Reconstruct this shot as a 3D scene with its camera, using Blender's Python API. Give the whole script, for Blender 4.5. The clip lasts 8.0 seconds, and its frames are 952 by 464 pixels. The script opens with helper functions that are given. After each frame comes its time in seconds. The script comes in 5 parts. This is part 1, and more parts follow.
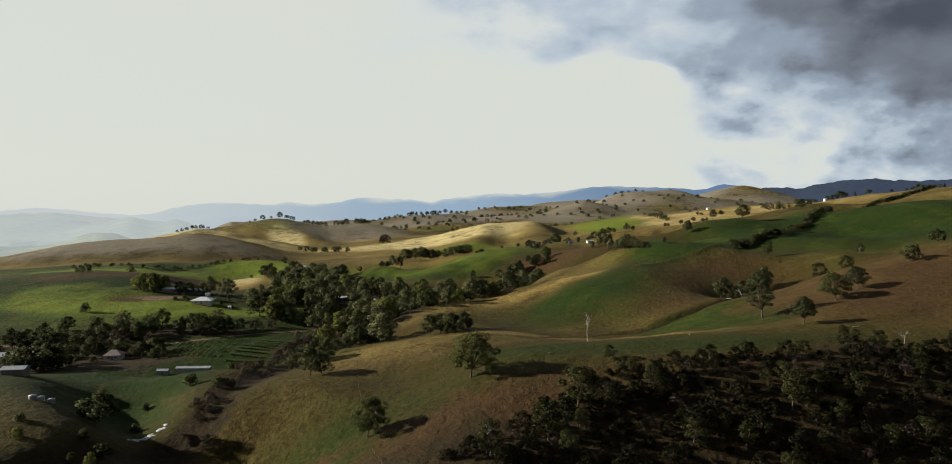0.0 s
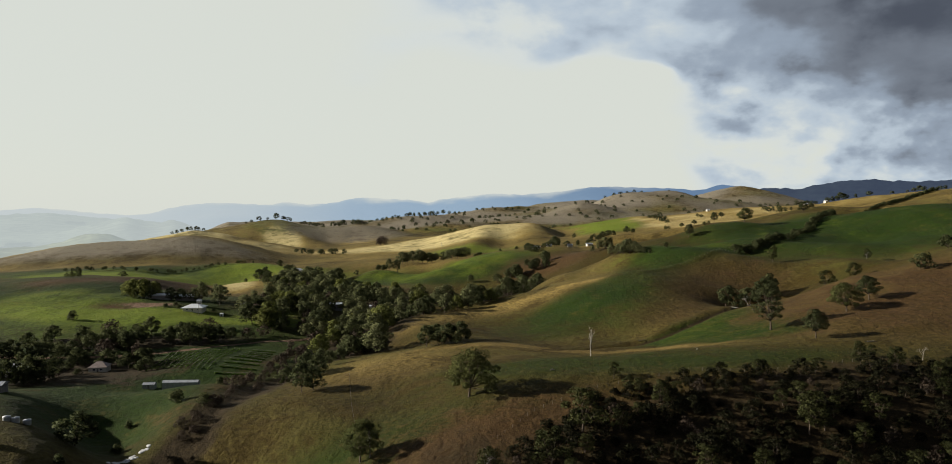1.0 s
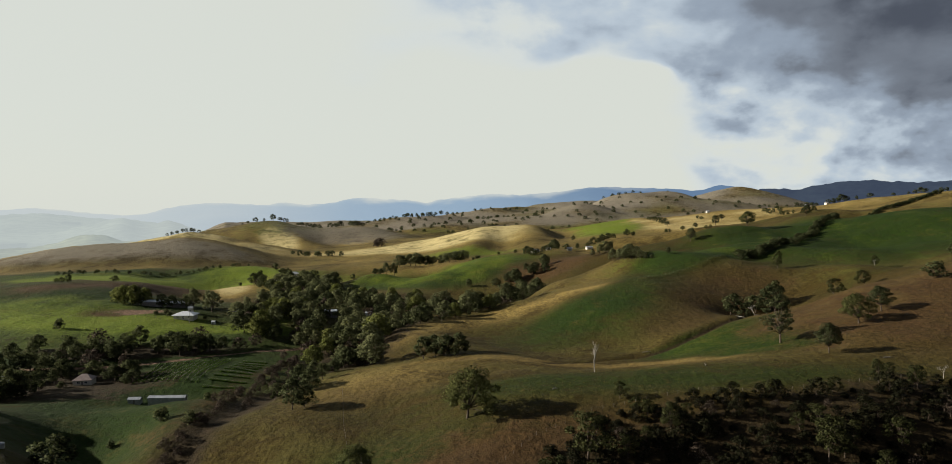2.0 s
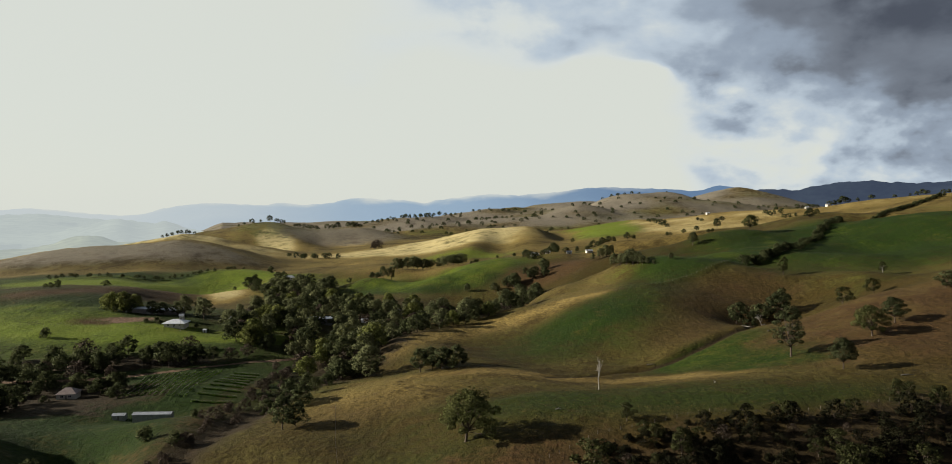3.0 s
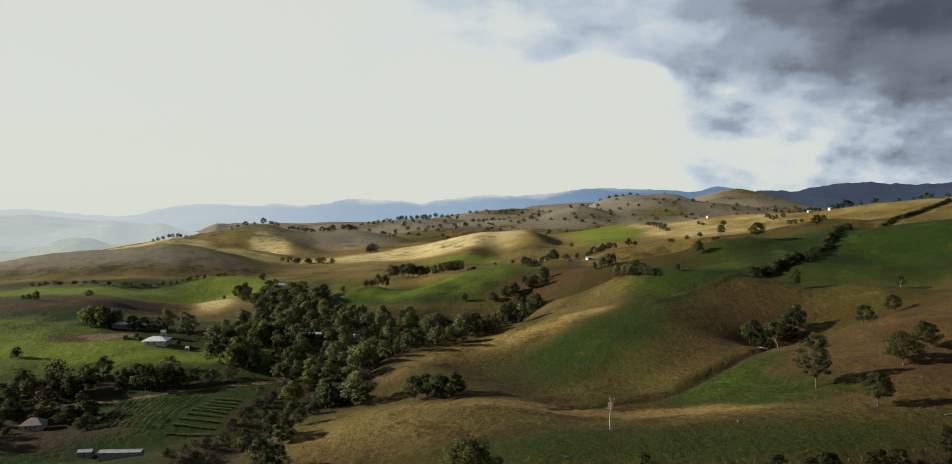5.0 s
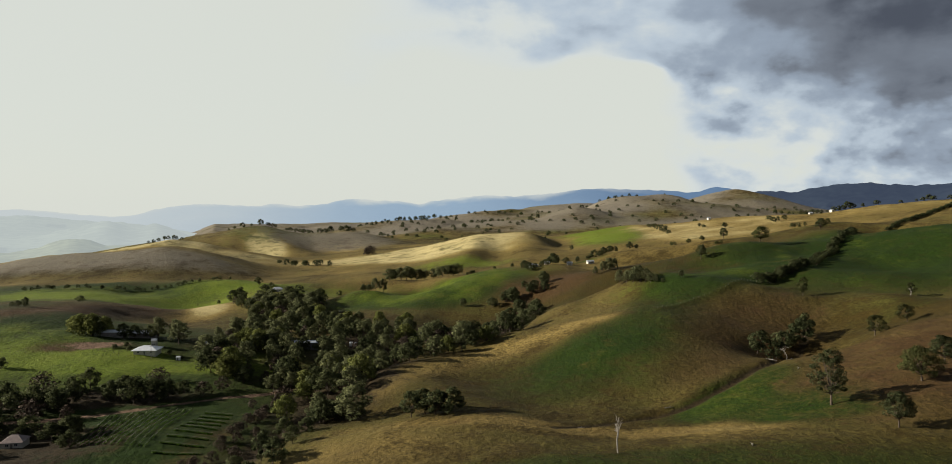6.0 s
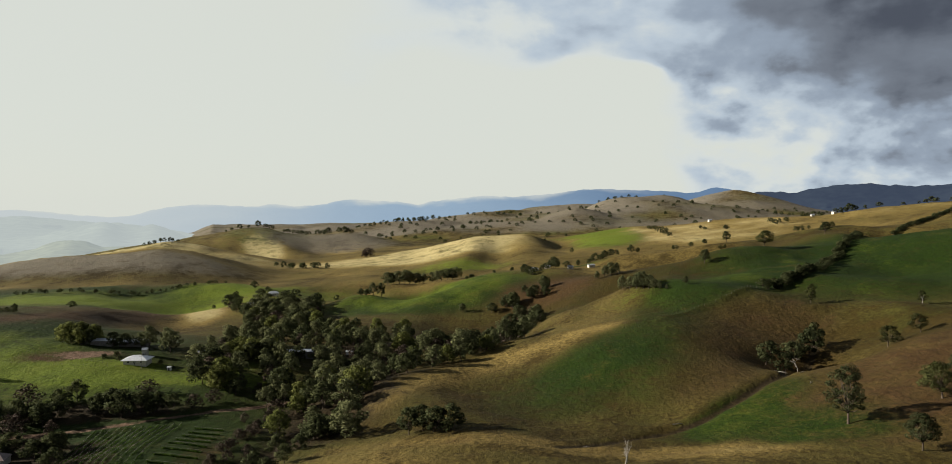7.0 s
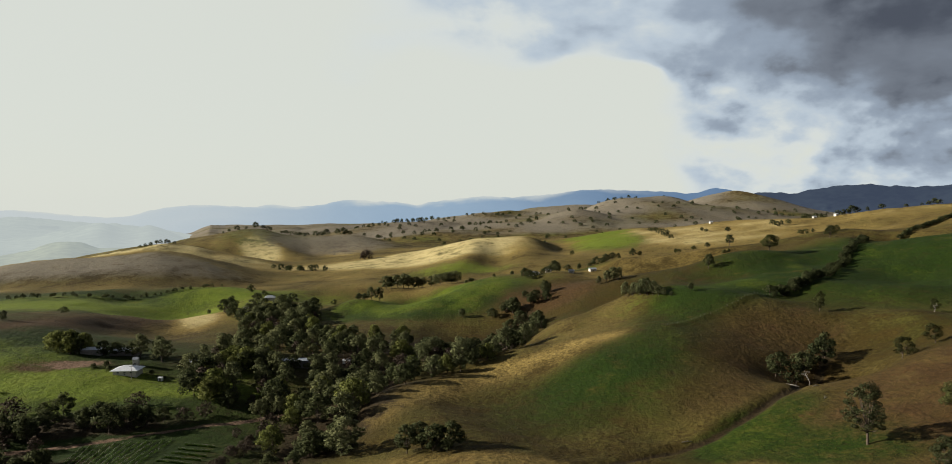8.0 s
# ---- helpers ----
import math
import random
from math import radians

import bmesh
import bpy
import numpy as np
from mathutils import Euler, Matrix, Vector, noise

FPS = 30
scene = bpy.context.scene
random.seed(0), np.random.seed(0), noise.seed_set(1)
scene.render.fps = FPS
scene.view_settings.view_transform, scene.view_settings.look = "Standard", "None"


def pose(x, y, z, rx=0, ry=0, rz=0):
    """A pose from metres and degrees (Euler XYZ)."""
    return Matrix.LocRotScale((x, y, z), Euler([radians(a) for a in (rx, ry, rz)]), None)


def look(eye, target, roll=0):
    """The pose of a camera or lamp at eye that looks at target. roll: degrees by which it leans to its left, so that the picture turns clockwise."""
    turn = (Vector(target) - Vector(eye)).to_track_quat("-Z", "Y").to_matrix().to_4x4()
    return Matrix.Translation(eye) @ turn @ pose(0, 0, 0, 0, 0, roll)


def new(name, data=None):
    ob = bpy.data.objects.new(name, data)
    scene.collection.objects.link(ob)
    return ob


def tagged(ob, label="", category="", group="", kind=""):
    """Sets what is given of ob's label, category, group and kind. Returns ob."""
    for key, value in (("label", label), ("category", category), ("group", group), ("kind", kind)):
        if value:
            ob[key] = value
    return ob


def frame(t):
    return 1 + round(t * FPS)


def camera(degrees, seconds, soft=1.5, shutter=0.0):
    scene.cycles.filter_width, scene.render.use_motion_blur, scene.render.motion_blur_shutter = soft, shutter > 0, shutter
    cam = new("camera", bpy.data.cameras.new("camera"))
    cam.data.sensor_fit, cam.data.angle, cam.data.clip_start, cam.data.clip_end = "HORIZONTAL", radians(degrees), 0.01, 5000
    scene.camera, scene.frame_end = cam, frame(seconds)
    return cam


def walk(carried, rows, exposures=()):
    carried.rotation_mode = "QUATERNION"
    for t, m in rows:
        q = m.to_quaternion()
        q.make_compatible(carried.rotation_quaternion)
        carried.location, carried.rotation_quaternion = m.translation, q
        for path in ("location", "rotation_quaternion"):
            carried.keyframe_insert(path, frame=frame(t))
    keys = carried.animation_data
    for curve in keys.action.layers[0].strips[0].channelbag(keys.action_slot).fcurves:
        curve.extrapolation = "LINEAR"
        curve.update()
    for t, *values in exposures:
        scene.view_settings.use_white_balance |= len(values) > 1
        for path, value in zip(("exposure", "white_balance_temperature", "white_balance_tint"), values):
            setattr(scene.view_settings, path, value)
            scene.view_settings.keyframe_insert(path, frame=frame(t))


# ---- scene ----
cam = camera(70.0, 8.0, 0.9)
ROWS = [
    (0.0, 0.00, 0.00, 86.00, 0.000, -2.200, -0.000),
    (0.5, -0.16, 6.34, 87.96, -0.089, -2.214, -0.017),
    (1.0, -0.30, 12.70, 89.91, -0.176, -2.226, -0.034),
    (1.5, -0.42, 19.06, 91.87, -0.259, -2.238, -0.050),
    (2.0, -0.53, 25.42, 93.82, -0.340, -2.249, -0.066),
    (2.5, -0.64, 31.79, 95.76, -0.418, -2.260, -0.081),
    (3.0, -0.74, 38.15, 97.70, -0.493, -2.269, -0.095),
    (3.5, -0.85, 44.51, 99.63, -0.565, -2.278, -0.108),
    (4.0, -0.97, 50.87, 101.55, -0.634, -2.286, -0.121),
    (4.5, -1.11, 57.22, 103.46, -0.701, -2.293, -0.134),
    (5.0, -1.27, 63.56, 105.35, -0.764, -2.299, -0.146),
    (5.5, -1.45, 69.89, 107.24, -0.825, -2.305, -0.157),
    (6.0, -1.67, 76.20, 109.11, -0.883, -2.309, -0.167),
    (6.5, -1.92, 82.49, 110.96, -0.938, -2.313, -0.177),
    (7.0, -2.21, 88.76, 112.80, -0.990, -2.316, -0.186),
    (7.5, -2.56, 95.01, 114.61, -1.040, -2.318, -0.195),
    (8.0, -2.96, 101.24, 116.41, -1.086, -2.320, -0.203),
]
walk(cam, [(t, pose(x, y, z, 90 + pitch, roll, yaw)) for t, x, y, z, yaw, pitch, roll in ROWS])

# ---- sky, sun and exposure ----
SUN_TURN, SUN_HEIGHT = 88.0, 20.0      # degrees left of straight ahead; degrees above the horizon
sun_way = Vector((-math.sin(radians(SUN_TURN)) * math.cos(radians(SUN_HEIGHT)),
                  math.cos(radians(SUN_TURN)) * math.cos(radians(SUN_HEIGHT)), math.sin(radians(SUN_HEIGHT))))
sun_data = bpy.data.lights.new("sun", "SUN")
sun_data.energy, sun_data.angle, sun_data.color = 5.0, radians(1.0), (1.0, 0.92, 0.79)
sun = new("sun", sun_data)
sun.matrix_world = look(sun_way * 3000, (0, 0, 0))
scene.view_settings.exposure = 0.95
SKY_STRENGTH = 0.520


class Nodes:
    """Short hand for building a node tree."""

    def __init__(self, tree):
        self.tree = tree
        tree.nodes.clear()

    def add(self, kind, **values):
        node = self.tree.nodes.new(kind)
        for key, value in values.items():
            self.link(value, node.inputs[int(key[1:]) if key[0] == "i" and key[1:].isdigit() else key.replace("_", " ")])
        return node

    def link(self, value, socket):
        if isinstance(value, bpy.types.NodeSocket):
            self.tree.links.new(value, socket)
        elif isinstance(value, bpy.types.Node):
            self.tree.links.new(value.outputs[0], socket)
        else:
            socket.default_value = value

    def math(self, operation, a, b=0.0, clamp=False):
        node = self.tree.nodes.new("ShaderNodeMath")
        node.operation, node.use_clamp = operation, clamp
        self.link(a, node.inputs[0])
        self.link(b, node.inputs[1])
        return node.outputs[0]

    def attribute(self, name):
        node = self.tree.nodes.new("ShaderNodeAttribute")
        node.attribute_name = name
        return node.outputs["Fac"]

    def noise(self, at, scale, detail=4.0, rough=0.55, warp=0.0):
        n = self.add("ShaderNodeTexNoise", Vector=at, Scale=scale, Detail=detail, Roughness=rough, Distortion=warp)
        return n.outputs["Fac"]

    def span(self, value, low, high, to_low=0.0, to_high=1.0, smooth=True):
        if low > high:
            low, high, to_low, to_high = high, low, to_high, to_low
        n = self.add("ShaderNodeMapRange", i0=value, i1=low, i2=high, i3=to_low, i4=to_high)
        n.interpolation_type = "SMOOTHSTEP" if smooth else "LINEAR"
        return n.outputs[0]

    def mix(self, factor, a, b, blend="MIX"):
        n = self.tree.nodes.new("ShaderNodeMix")
        n.data_type, n.blend_type = "RGBA", blend
        self.link(factor, n.inputs[0])
        for value, socket in ((a, n.inputs[6]), (b, n.inputs[7])):
            self.link((*value, 1.0) if isinstance(value, tuple) and len(value) == 3 else value, socket)
        return n.outputs[2]


def make_world():
    world = bpy.data.worlds.new("world")
    scene.world = world
    world.use_nodes = True
    n = Nodes(world.node_tree)
    way = n.add("ShaderNodeTexCoord").outputs["Generated"]
    split = n.add("ShaderNodeSeparateXYZ", Vector=way)
    x, y, z = split.outputs[0], split.outputs[1], split.outputs[2]
    sky = n.add("ShaderNodeTexSky")
    sky.sky_type, sky.sun_disc = "NISHITA", False
    sky.sun_elevation, sky.sun_rotation = radians(SUN_HEIGHT), radians(-SUN_TURN)
    blue = n.mix(1.0, sky.outputs[0], (0.10, 0.10, 0.10), "MULTIPLY")
    # bearing to the right of straight ahead and height above the horizon, in degrees
    bearing = n.math("MULTIPLY", n.math("ARCTAN2", x, y), 57.3)
    height = n.math("MULTIPLY", n.math("ARCSINE", z), 57.3)
    at = n.add("ShaderNodeCombineXYZ", X=n.math("MULTIPLY", x, 1.0), Y=y, Z=n.math("MULTIPLY", z, 1.75)).outputs[0]
    drift = n.math("SUBTRACT", n.noise(at, 2.6, 2.0, 0.5, 0.2), 0.5)
    lumps = n.noise(at, 5.0, 6.0, 0.50, 0.1)
    # the same lumps a little towards the sun: their difference is the lit and the shaded side of each heap
    sunward = n.add("ShaderNodeVectorMath", i0=at, i1=(-0.020, 0.0, 0.040)).outputs[0]
    side = n.math("SUBTRACT", lumps, n.noise(sunward, 5.0, 6.0, 0.50, 0.1))
    ragged = n.math("ADD", n.math("MULTIPLY", drift, 1.6), n.math("SUBTRACT", lumps, 0.5))
    # how thick the cloud is: the heaps low on the right, and the high deck, a veil ahead, heavy to the right, overhead and behind
    wander = n.math("ADD", bearing, n.math("MULTIPLY", ragged, 14.0))
    low = n.math("MULTIPLY", n.span(wander, 12.5, 20.0), n.span(bearing, 14.0, 35.0, 0.36, 0.56, False))
    low = n.math("MULTIPLY", low, n.span(height, 1.0, 5.5, 0.75, 1.0))
    high = n.math("ADD", n.span(wander, -16.0, 0.0, 0.0, 0.31), n.math("ADD", n.span(bearing, -2.0, 16.0, 0.0, 0.16), n.span(bearing, 16.0, 35.0, 0.0, 0.46)))
    high = n.math("MAXIMUM", high, n.math("MAXIMUM", n.span(height, 19.0, 42.0), n.span(y, 0.45, -0.2)))
    foot = n.math("SUBTRACT", n.span(bearing, 17.0, 34.0, 11.0, 7.6), n.math("MULTIPLY", ragged, 9.0))
    deck = n.span(n.math("SUBTRACT", height, foot), -1.8, 2.6)
    thick = n.math("ADD", n.math("MULTIPLY", low, n.math("SUBTRACT", 1.0, deck)), n.math("MULTIPLY", high, deck))
    uneven = n.math("SUBTRACT", n.math("MULTIPLY", ragged, -0.38), n.math("MULTIPLY", side, 1.9))
    thick = n.math("ADD", thick, n.math("MULTIPLY", uneven, n.math("MULTIPLY", n.span(thick, 0.02, 0.36, 0.0, 1.25), n.span(deck, 0.0, 1.0, 1.0, 0.5))))
    c = n.mix(0.05, (0.700, 0.728, 0.668), blue)
    for low_end, high_end, colour in ((0.04, 0.26, (0.655, 0.700, 0.690)), (0.20, 0.42, (0.480, 0.560, 0.640)), (0.38, 0.60, (0.295, 0.355, 0.435)), (0.58, 0.82, (0.165, 0.190, 0.230)), (0.80, 1.05, (0.075, 0.088, 0.115))):
        c = n.mix(n.span(thick, low_end, high_end), c, colour)
    back = n.add("ShaderNodeBackground", Color=c, Strength=SKY_STRENGTH)
    n.add("ShaderNodeOutputWorld", Surface=back)


make_world()


# ---- materials ----
def material(name):
    m = bpy.data.materials.new(name)
    m.use_nodes = True
    n = Nodes(m.node_tree)
    return m, n, n.add("ShaderNodeNewGeometry").outputs["Position"]


def finish(n, colour, rough=0.8, bump=None, depth=0.3, metal=0.0, spec=0.3):
    s = n.add("ShaderNodeBsdfPrincipled", Base_Color=colour if not isinstance(colour, tuple) else (*colour, 1.0), Roughness=rough, Metallic=metal)
    s.inputs["Specular IOR Level"].default_value = spec
    if bump is not None:
        b = n.add("ShaderNodeBump", Height=bump, Distance=depth, Strength=0.8)
        n.tree.links.new(b.outputs[0], s.inputs["Normal"])
    n.add("ShaderNodeOutputMaterial", Surface=s)
    return s


def ground_material():
    m, n, at = material("pasture")
    far = n.noise(at, 0.009, 5.0, 0.6, 0.6)
    mid = n.noise(at, 0.05, 5.0, 0.62, 0.5)
    fine = n.noise(at, 0.45, 5.0, 0.65)
    tuft = n.noise(at, 1.9, 3.0, 0.6)
    green = n.attribute("green")
    brown = n.attribute("brown")
    soil = n.attribute("soil")
    mess = n.math("ADD", n.math("MULTIPLY", n.math("SUBTRACT", far, 0.5), 0.9),
                  n.math("ADD", n.math("MULTIPLY", n.math("SUBTRACT", mid, 0.5), 1.7), n.math("MULTIPLY", n.math("SUBTRACT", fine, 0.5), 1.1)))
    g = n.span(n.math("ADD", green, mess), 0.0, 1.0)
    b = n.span(n.math("ADD", brown, mess), 0.1, 1.0)
    s = n.span(n.math("ADD", soil, n.math("MULTIPLY", mess, 0.5)), 0.4, 0.7)
    sunlit_straw = n.attribute("sunlit_straw")
    # pale tones hold painted sunlight, the dark near tone painted cloud shade
    dry = n.mix(n.span(n.math("ADD", sunlit_straw, n.math("MULTIPLY", mess, 0.12)), 0.55, 1.05), n.mix(mid, (0.300, 0.218, 0.070), (0.215, 0.155, 0.046)), n.mix(mid, (0.46, 0.385, 0.185), (0.38, 0.312, 0.140)))
    gold = n.mix(n.span(n.math("ADD", sunlit_straw, n.math("MULTIPLY", mess, 0.75)), -0.05, 1.0), n.mix(mid, (0.046, 0.030, 0.0065), (0.027, 0.022, 0.004)), dry)
    # the dark green carries cloud shade, the bright green sunlight, as colour
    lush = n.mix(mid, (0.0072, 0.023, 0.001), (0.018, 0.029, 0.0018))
    fresh_lit = n.mix(mid, (0.070, 0.112, 0.006), (0.122, 0.145, 0.014))
    lush = n.mix(n.span(n.math("ADD", n.attribute("fresh_lit"), n.math("MULTIPLY", mess, 0.4)), 0.0, 1.0), lush, fresh_lit)
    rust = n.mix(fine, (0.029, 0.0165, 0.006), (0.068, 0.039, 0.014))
    earth = n.mix(fine, (0.10, 0.062, 0.042), (0.19, 0.125, 0.085))
    litter_shade = n.mix(fine, (0.014, 0.010, 0.004), (0.036, 0.025, 0.011))
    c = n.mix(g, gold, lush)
    # grass greyed to paint the haze of distance
    haze_grey = n.mix(mid, (0.190, 0.166, 0.125), (0.122, 0.109, 0.082))
    c = n.mix(n.span(n.math("ADD", n.attribute("haze_grey"), n.math("MULTIPLY", mess, 0.5)), 0.25, 0.85), c, haze_grey)
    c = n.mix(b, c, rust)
    c = n.mix(s, c, earth)
    c = n.mix(n.span(n.math("ADD", n.attribute("litter_shade"), n.math("MULTIPLY", mess, 0.6)), 0.3, 0.7), c, litter_shade)
    grain = n.span(n.math("ADD", n.math("MULTIPLY", tuft, 0.5), n.math("MULTIPLY", fine, 0.5)), 0.28, 0.72, 0.38, 1.52, False)
    c = n.mix(1.0, c, n.add("ShaderNodeCombineColor", Red=grain, Green=grain, Blue=grain).outputs[0], "MULTIPLY")
    hummock = n.noise(at, 0.16, 3.0, 0.6, 0.4)
    relief = n.math("ADD", n.math("MULTIPLY", hummock, 1.6), n.math("ADD", n.math("MULTIPLY", fine, 0.9), n.math("MULTIPLY", tuft, 0.35)))
    finish(n, c, 0.95, relief, 1.0, 0.0, 0.1)
    return m


def leaf_material(name, dark, light, glow=0.25):
    m, n, at = material(name)
    own = n.add("ShaderNodeNewGeometry").outputs["Random Per Island"]
    each = n.add("ShaderNodeObjectInfo").outputs["Random"]
    patch = n.noise(n.add("ShaderNodeTexCoord").outputs["Object"], 0.35, 3.0)
    f = n.math("ADD", n.math("MULTIPLY", own, 0.45), n.math("ADD", n.math("MULTIPLY", each, 0.35), n.math("MULTIPLY", patch, 0.35)))
    c = n.mix(n.span(f, 0.15, 0.95, 0.0, 1.0, False), dark, light)
    face = n.add("ShaderNodeBsdfPrincipled", Base_Color=c, Roughness=0.85)
    face.inputs["Specular IOR Level"].default_value = 0.1
    through_light = n.add("ShaderNodeBsdfTranslucent", Color=c)
    both = n.add("ShaderNodeMixShader", i0=glow, i1=face.outputs[0], i2=through_light.outputs[0])
    n.add("ShaderNodeOutputMaterial", Surface=both)
    return m


def plain_material(name, a, b, scale, rough=0.8, metal=0.0, depth=0.02, spec=0.3):
    """A colour that varies between a and b at two scales, with a fine relief."""
    m, n, at = material(name)
    f = n.math("ADD", n.math("MULTIPLY", n.noise(at, scale, 4.0), 0.6), n.math("MULTIPLY", n.noise(at, scale * 7, 3.0), 0.4))
    finish(n, n.mix(n.span(f, 0.3, 0.7), a, b), rough, f, depth, metal, spec)
    return m


PASTURE = ground_material()
GUM_LEAF = leaf_material("gum_leaf", (0.032, 0.042, 0.014), (0.118, 0.124, 0.042), 0.35)
# gum leaf made paler, painting the haze over the valley wood
HAZY_VALLEY_LEAF = leaf_material("hazy_valley_leaf", (0.048, 0.060, 0.026), (0.155, 0.162, 0.074), 0.35)
DARK_LEAF = leaf_material("dark_leaf", (0.026, 0.035, 0.015), (0.090, 0.100, 0.042), 0.35)
# leaf colour darkened to paint the shade that lies in the ravine
SHADED_RAVINE_LEAF = leaf_material("shaded_ravine_leaf", (0.006, 0.0072, 0.003), (0.022, 0.022, 0.009), 0.2)
PALE_LEAF = leaf_material("pale_leaf", (0.062, 0.078, 0.018), (0.160, 0.170, 0.050), 0.35)
GARDEN_LEAF = leaf_material("garden_leaf", (0.022, 0.052, 0.006), (0.060, 0.105, 0.016), 0.3)
# gum leaf for shaded slopes, the shade put into its colour
SHADED_RAVINE_GUM = leaf_material("shaded_ravine_gum_leaf", (0.018, 0.023, 0.008), (0.058, 0.062, 0.022), 0.3)
TWIG_LEAF = leaf_material("bare_twigs", (0.036, 0.027, 0.020), (0.075, 0.057, 0.043), 0.1)
TUFT_LEAF = leaf_material("dry_tussock", (0.060, 0.046, 0.011), (0.150, 0.112, 0.034), 0.4)
BARK = plain_material("gum_bark", (0.030, 0.022, 0.015), (0.082, 0.062, 0.045), 0.8, 0.9, 0.0, 0.05)
DEAD_WOOD = plain_material("dead_wood", (0.17, 0.155, 0.135), (0.32, 0.295, 0.26), 0.9, 0.9, 0.0, 0.05)

# ---- the lie of the land ----
RISES = []


def rise(x, y, height, wide, deep, turn):
    """A rounded hill, spur or hollow: its middle, its height (a hollow: minus), its half widths and the turn of its long side."""
    RISES.append((x, y, height, wide, deep, radians(turn)))


rise(26, 244, -5.2, 107.6, 47.5, -37)  # home spur
rise(-78, 257, 23.6, 63.8, 32.8, 18)  # home spur end
rise(90, 272, 8.2, 54.9, 43.2, -13)  # home spur east
rise(304, 484, -84.9, 146.5, 126.8, 16)  # east slope
rise(-76, 240, -20.5, 59.2, 36.3, 40)  # creek spur
rise(-167, 228, 1.3, 61.1, 47.4, 2)  # tank knoll
rise(195, 353, 4.1, 49.6, 38.9, 0)  # gum shelf
rise(290, 764, 43.7, 54.6, 58.5, 2)  # shoulder top
rise(-133, 358, 7.1, 64.4, 39.9, 43)  # shed flat
rise(-24, 345, 14.1, 38.8, 39.5, -39)  # spur back
rise(177, 138, -71.4, 154.3, 55.4, 17)  # ravine
rise(151, 520, 52.3, 68.6, 86.7, -14)  # middle hill
rise(60, 461, 11.0, 64.8, 47.0, 15)  # middle toe
rise(243, 609, 67.6, 72.1, 48.9, -17)  # middle east
rise(149, 438, -3.0, 79.7, 29.6, 79)  # gully
rise(236, 606, -20.6, 25.0, 41.4, 57)  # gully head
rise(312, 446, 75.9, 103.0, 64.9, 31)  # brown slope
rise(296, 782, -26.8, 111.1, 117.0, -2)  # far shoulder
rise(513, 844, 12.3, 170.1, 145.9, 24)  # long ridge
rise(766, 905, 89.0, 241.4, 229.1, -3)  # ridge end
rise(628, 296, 76.4, 265.5, 245.0, -2)  # east high
rise(155, 765, 41.8, 89.4, 62.5, -12)  # clump rise
rise(105, 968, 18.8, 120.7, 91.7, 6)  # farm rise
rise(-28, 863, 52.6, 71.3, 92.4, 4)  # green spur
rise(-66, 540, -36.3, 140.4, 273.9, -24)  # valley low
rise(-80, 896, -45.1, 84.9, 233.2, 28)  # valley far
rise(-215, 506, 14.0, 125.6, 60.5, -31)  # house flat
rise(-364, 655, 13.3, 97.4, 72.2, 23)  # tree knoll
rise(-157, 559, 16.5, 44.5, 67.2, 22)  # yellow bank
rise(-460, 960, 28.7, 293.2, 138.5, 7)  # west flat
rise(-330, 384, -3.3, 191.1, 151.2, 2)  # west flat near
rise(-61, 663, 27.7, 53.9, 91.2, 13)  # valley fill
rise(-150, 217, -1.7, 43.8, 29.0, -15)  # tank top
rise(-378, 749, 2.9, 91.9, 61.6, 0)  # yard rise
rise(161, 64, -1.2, 249.6, 89.5, -22)  # south bank
rise(389, 688, 61.2, 80.0, 114.5, -6)  # east paddock
rise(208, 883, 19.0, 96.9, 92.6, 1)  # mid saddle
rise(-556, 942, -21.5, 196.6, 122.2, -27)  # far flat
rise(-335, 190, 10.0, 132.3, 91.0, -10)  # south west
rise(38, 555, 27.9, 44.6, 73.8, -101)  # brow
rise(-31, 486, 14.7, 31.7, 25.6, 19)  # brow low
rise(92, 663, 33.1, 42.8, 47.0, 15)  # hill back
rise(355, 705, -46.4, 56.1, 63.1, 39)  # hedge line
rise(-120, 263, -37.0, 51.3, 19.8, -39)  # spur tip
rise(-102, 326, 0.1, 36.2, 56.3, -18)  # bank
rise(-170, 295, 12.6, 46.7, 35.4, -10)  # creek flat
rise(379, 929, 23.6, 81.6, 55.5, 34)  # swell
rise(-325, 874, -24.9, 57.0, 49.0, -84)  # fold
rise(275, 514, 15.9, 26.5, 22.7, 75)  # swell
rise(-278, 727, -17.7, 54.6, 37.8, 73)  # fold
rise(191, 458, -14.8, 25.9, 16.9, -7)  # fold
rise(465, 812, -19.9, 29.2, 27.5, -12)  # fold
rise(104, 681, -6.2, 28.0, 17.5, 44)  # fold
rise(-105, 969, 19.8, 30.5, 32.1, -33)  # swell
rise(-123, 876, 14.5, 29.8, 25.8, 35)  # swell
rise(-36, 445, 8.3, 35.5, 20.1, -30)  # swell
rise(256, 978, 8.1, 41.9, 57.5, 76)  # swell
rise(-408, 956, -14.8, 41.5, 40.1, 29)  # fold
rise(-53, 892, -16.4, 29.9, 25.0, -22)  # fold
rise(635, 998, 13.0, 42.1, 58.4, -67)  # swell
rise(87, 386, -3.4, 25.4, 14.0, -73)  # fold
rise(257, 640, -7.0, 27.6, 17.7, 51)  # fold
rise(263, 929, 9.9, 30.2, 25.3, 6)  # swell
rise(-146, 395, 3.0, 25.4, 17.8, -61)  # swell
rise(65, 619, 14.4, 27.4, 22.8, 80)  # swell
rise(149, 643, 10.8, 27.6, 20.9, -59)  # swell
